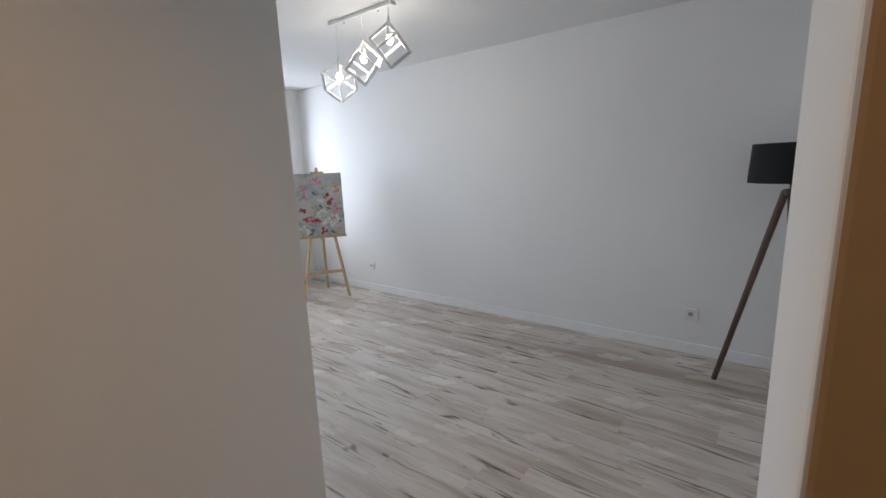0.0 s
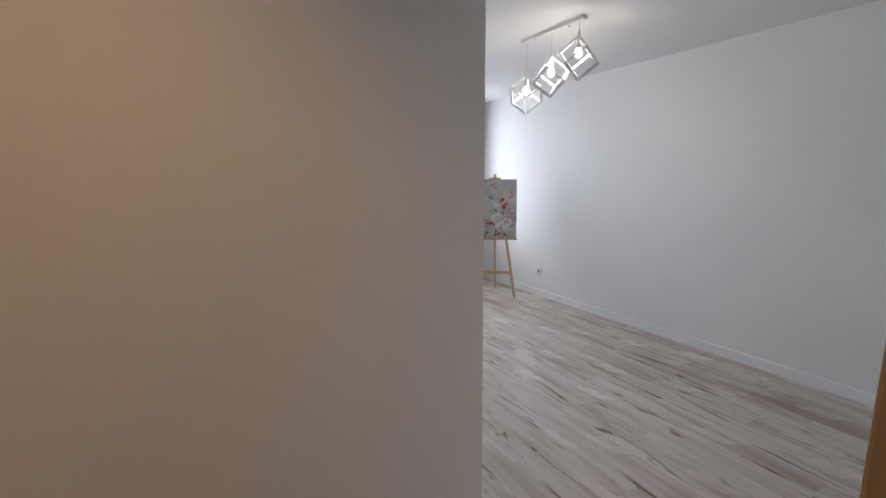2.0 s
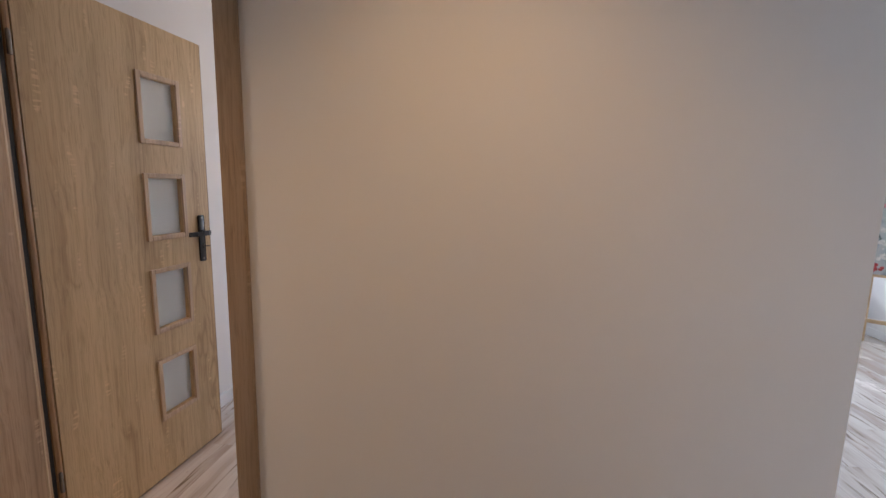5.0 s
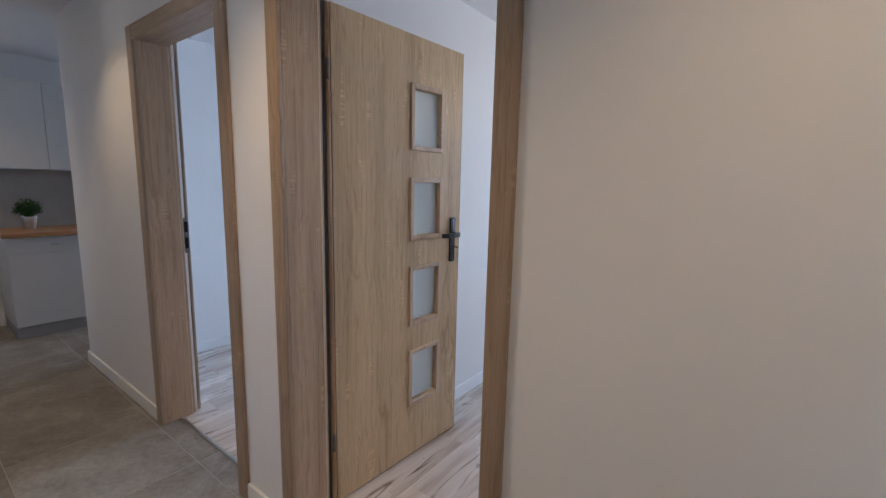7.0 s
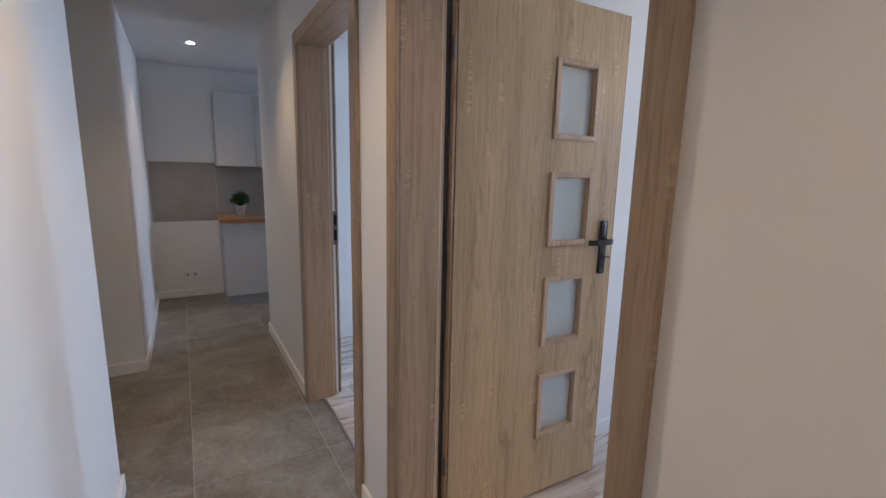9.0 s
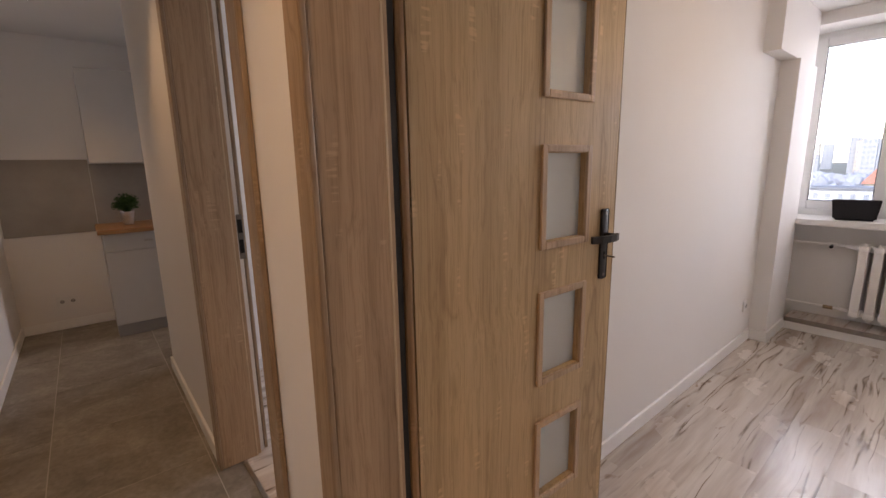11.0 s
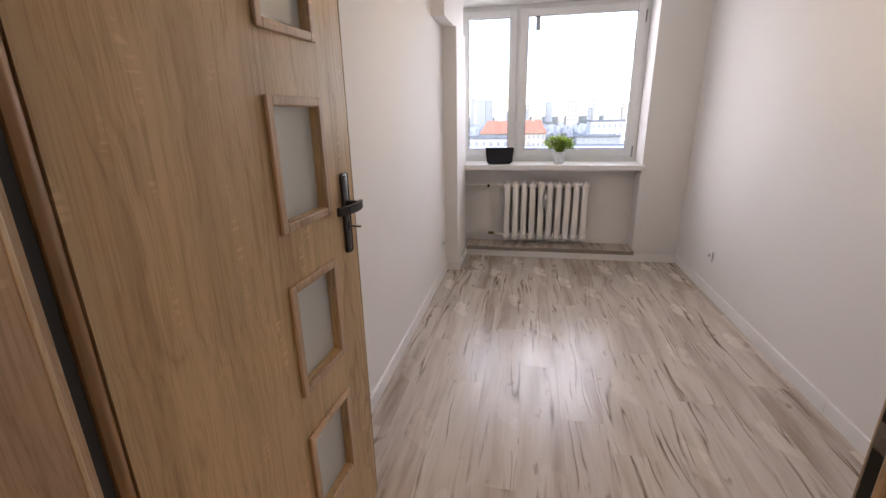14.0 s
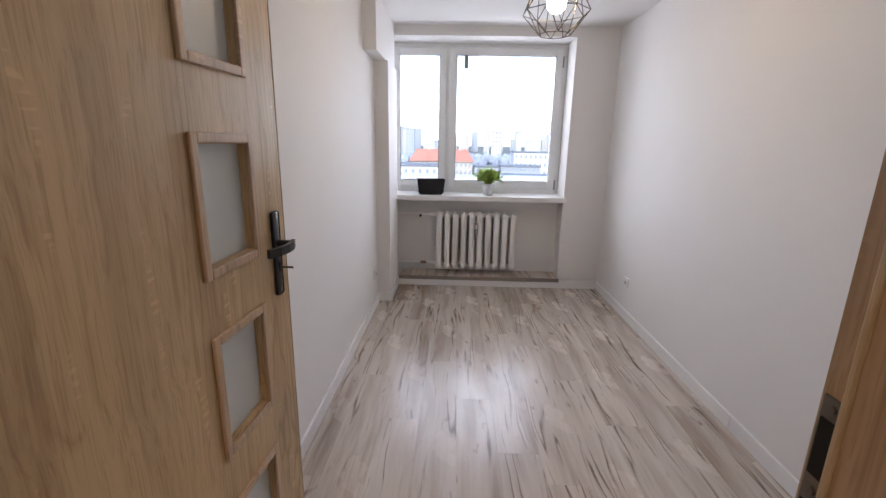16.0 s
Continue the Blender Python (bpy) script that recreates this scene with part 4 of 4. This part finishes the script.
structure("ground", box(-3000, 3000, -3000, 3000, GROUND_Z - 1, GROUND_Z), FAR_GROUND, "city ground seen from a high floor", "ground")


def block(x, y, w, d, h, mat, floors, bays, label, roof=None, pitched=0.0, pane_parts=True):
    b = thing("apartment_building", pose(x, y, GROUND_Z), label, "building", "far city buildings")
    part("wall", box(-w / 2, w / 2, 0, d, 0, h), mat, b)
    if pitched:
        bm = bmesh.new()
        o = 0.8
        v = [bm.verts.new(p) for p in ((-w / 2 - o, -o, h), (w / 2 + o, -o, h), (w / 2 + o, d + o, h), (-w / 2 - o, d + o, h),
                                       (-w / 2 + d * 0.18, d / 2, h + pitched), (w / 2 - d * 0.18, d / 2, h + pitched))]
        for f in ((0, 1, 5, 4), (1, 2, 5), (2, 3, 4, 5), (3, 0, 4), (3, 2, 1, 0)):
            bm.faces.new([v[i] for i in f])
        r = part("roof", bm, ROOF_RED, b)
        for cx in (-w * 0.22, w * 0.13, w * 0.3):
            part("chimney", box(cx - 0.6, cx + 0.6, d * 0.45, d * 0.45 + 1.2, h + pitched * 0.5, h + pitched + 1.6), RENDER_CREAM, r)
    else:
        r = part("roof", box(-w / 2 - 0.3, w / 2 + 0.3, -0.3, d + 0.3, h, h + 0.8), roof or ROOF_GREY, b)
    fh, bw = h / floors, w / bays
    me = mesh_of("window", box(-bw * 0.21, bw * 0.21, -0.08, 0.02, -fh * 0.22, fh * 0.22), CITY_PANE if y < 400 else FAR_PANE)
    for i in range(floors):
        for j in range(bays):
            o = new("window", me)
            o.parent = b
            o.location = (-w / 2 + bw * (j + 0.5), 0, fh * (i + 0.52))
    return b


block(-6.3, 205, 29, 13, 13.6, RENDER_CREAM, 4, 14, "cream building with a steep red tiled roof", pitched=5.6)
block(18, 235, 14, 12, 9.5, RENDER_WHITE, 3, 6, "pale house with a grey flat roof")
block(34, 225, 20, 15, 10.5, RENDER_GREY, 4, 9, "grey four-storey block with a flat roof")
block(63, 300, 46, 22, 16.2, RENDER_WHITE, 3, 14, "long low white hall with a grey flat roof")
block(28, 185, 36, 18, 8.0, RENDER_GREY, 1, 10, "low grey workshop with a dark flat roof")
block(-27, 160, 42, 12, 13.6, RENDER_WHITE, 4, 16, "low white building with rows of windows")
block(-95, 240, 50, 14, 11, RENDER_WHITE, 3, 16, "white three-storey block with many windows")
block(-170, 260, 60, 16, 12, RENDER_CREAM, 3, 16, "cream block with a red tiled roof", pitched=6.0)
rng = random.Random(5)
for k in range(84):
    ang = radians(-52 + 84 * k / 83 + rng.uniform(-1, 1))
    dist = rng.uniform(720, 1250)
    tower = rng.random() < 0.6
    wdt = rng.uniform(11, 17) if tower else rng.uniform(26, 60)
    hgt = rng.uniform(37, 52) if tower else rng.uniform(25, 35)
    block(dist * math.sin(ang), dist * math.cos(ang), wdt, 14, hgt, rng.choice((RENDER_WHITE, RENDER_GREY, RENDER_GREY, RENDER_CREAM)), max(3, int(hgt / 6)),
          3 if tower else 6, "tall pale tower block on the skyline" if tower else "long pale slab block on the skyline")
block(12, 62, 90, 5, 16.8, RENDER_WHITE, 4, 12, "low white annex with a pale flat roof", roof=RENDER_WHITE)
ch = thing("factory_chimney", pose(190, 900, GROUND_Z), "tall slender factory chimney on the skyline", "chimney")
part("shaft", lathe(((4.0, 0), (2.2, 75), (2.5, 76), (2.4, 78)), 18), RENDER_CREAM, ch)


def woods(name, x0, x1, y, low, high, n, seed, label):
    """Many rounded uneven bare crowns standing together, as one mesh."""
    r = random.Random(seed)
    unit = bmesh.new()
    bmesh.ops.create_icosphere(unit, subdivisions=2, radius=0.8)
    pts = [v.co.copy() for v in unit.verts]
    tris = [[v.index for v in f.verts] for f in unit.faces]
    unit.free()
    verts, faces = [], []
    for k in range(n):
        s = r.uniform(low, high)
        mm = Matrix.Translation((r.uniform(x0, x1), y + r.uniform(-45, 45), GROUND_Z + s * 0.75)) @ Matrix.Diagonal((s * r.uniform(0.5, 0.9), s * 0.7, s * r.uniform(0.7, 1.1), 1))
        base = len(verts)
        verts.extend(tuple(mm @ (p * r.uniform(0.6, 1.3))) for p in pts)
        faces.extend([base + q for q in f] for f in tris)
    me = bpy.data.meshes.new(name)
    me.from_pydata(verts, [], faces)
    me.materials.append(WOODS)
    return tagged(new(name, me), label, "trees", kind="stuff")


woods("far_woods", -420, 420, 430, 3.5, 8.0, 2600, 2, "belt of bare winter trees, haze put into their colour, before the skyline")


# ---- floors, laid piece by piece ----
def cached(cache, w, l, h, mat, name, bevel):
    key = (round(w, 3), round(l, 3))
    if key not in cache:
        cache[key] = mesh_of(name, box(-w / 2, w / 2, -l / 2, l / 2, -h, 0, bevel), mat)
    return cache[key]


def lay(name, x0, x1, y0, y1, w, l, offsets, x_phase, mat, piece, label, gap, bevel, thick=0.01):
    """A floor of pieces w wide and l long that run along y, rows of them shifted by offsets."""
    f = tagged(new(name), label, "floor", kind="structure")
    cache = {}
    k, x = 0, x0 - x_phase
    while x < x1 - 0.004:
        a, b = max(x0, x), min(x1, x + w)
        if b - a > 0.004:
            y = y0 - (offsets[k % len(offsets)] % 1.0) * l
            while y < y1 - 0.004:
                c, d = max(y0, y), min(y1, y + l)
                if d - c > 0.004:
                    o = new(piece, cached(cache, b - a - gap, d - c - gap, thick, mat, piece, bevel))
                    o.location = ((a + b) / 2, (c + d) / 2, 0)
                    o.parent = f
                y += l
        x += w
        k += 1
    return f


PW, PL = 0.194, 1.29
STAG = (0.0, 0.35, 0.68, 0.2, 0.53, 0.86)
lay("floor_bedroom", -0.17, 1.94, 0.09, 4.2, PW, PL, STAG, 0.07, PLANK, "floor_plank", "grey-beige streaky laminate plank floor", 0.0003, 0.0003)
lay("floor_living", 2.17, 5.16, -1.28, 4.0, PW, PL, STAG, 0.03, PLANK, "floor_plank", "grey-beige streaky laminate plank living room floor", 0.0003, 0.0003)
lay("floor_side_room", -2.21, -0.27, 0.09, 4.0, PW, PL, STAG, 0.11, PLANK, "floor_plank", "grey-beige streaky laminate plank side room floor", 0.0003, 0.0003)
lay("floor_hall", -4.2, 2.17, -2.3, 0.088, 0.655, 0.60, (0.2167,), 0.515, TILE, "floor_tile", "grey-brown clouded stoneware tiles with pale joints", 0.004, 0.001)
lay("floor_kitchen", -4.2, -2.65, 0.088, 4.0, 0.655, 0.60, (0.197,), 0.515, TILE, "floor_tile", "grey-brown clouded stoneware kitchen tiles", 0.004, 0.001)
structure("threshold_strip", boxes(((2.155, 2.185, -0.81, -0.002, 0.0005, 0.004), (-1.25, -0.43, 0.080, 0.098, 0.0005, 0.004), (0.014, 0.824, 0.080, 0.098, 0.0005, 0.004)), 0.001), STEEL, "flat metal floor joint strips", "threshold")
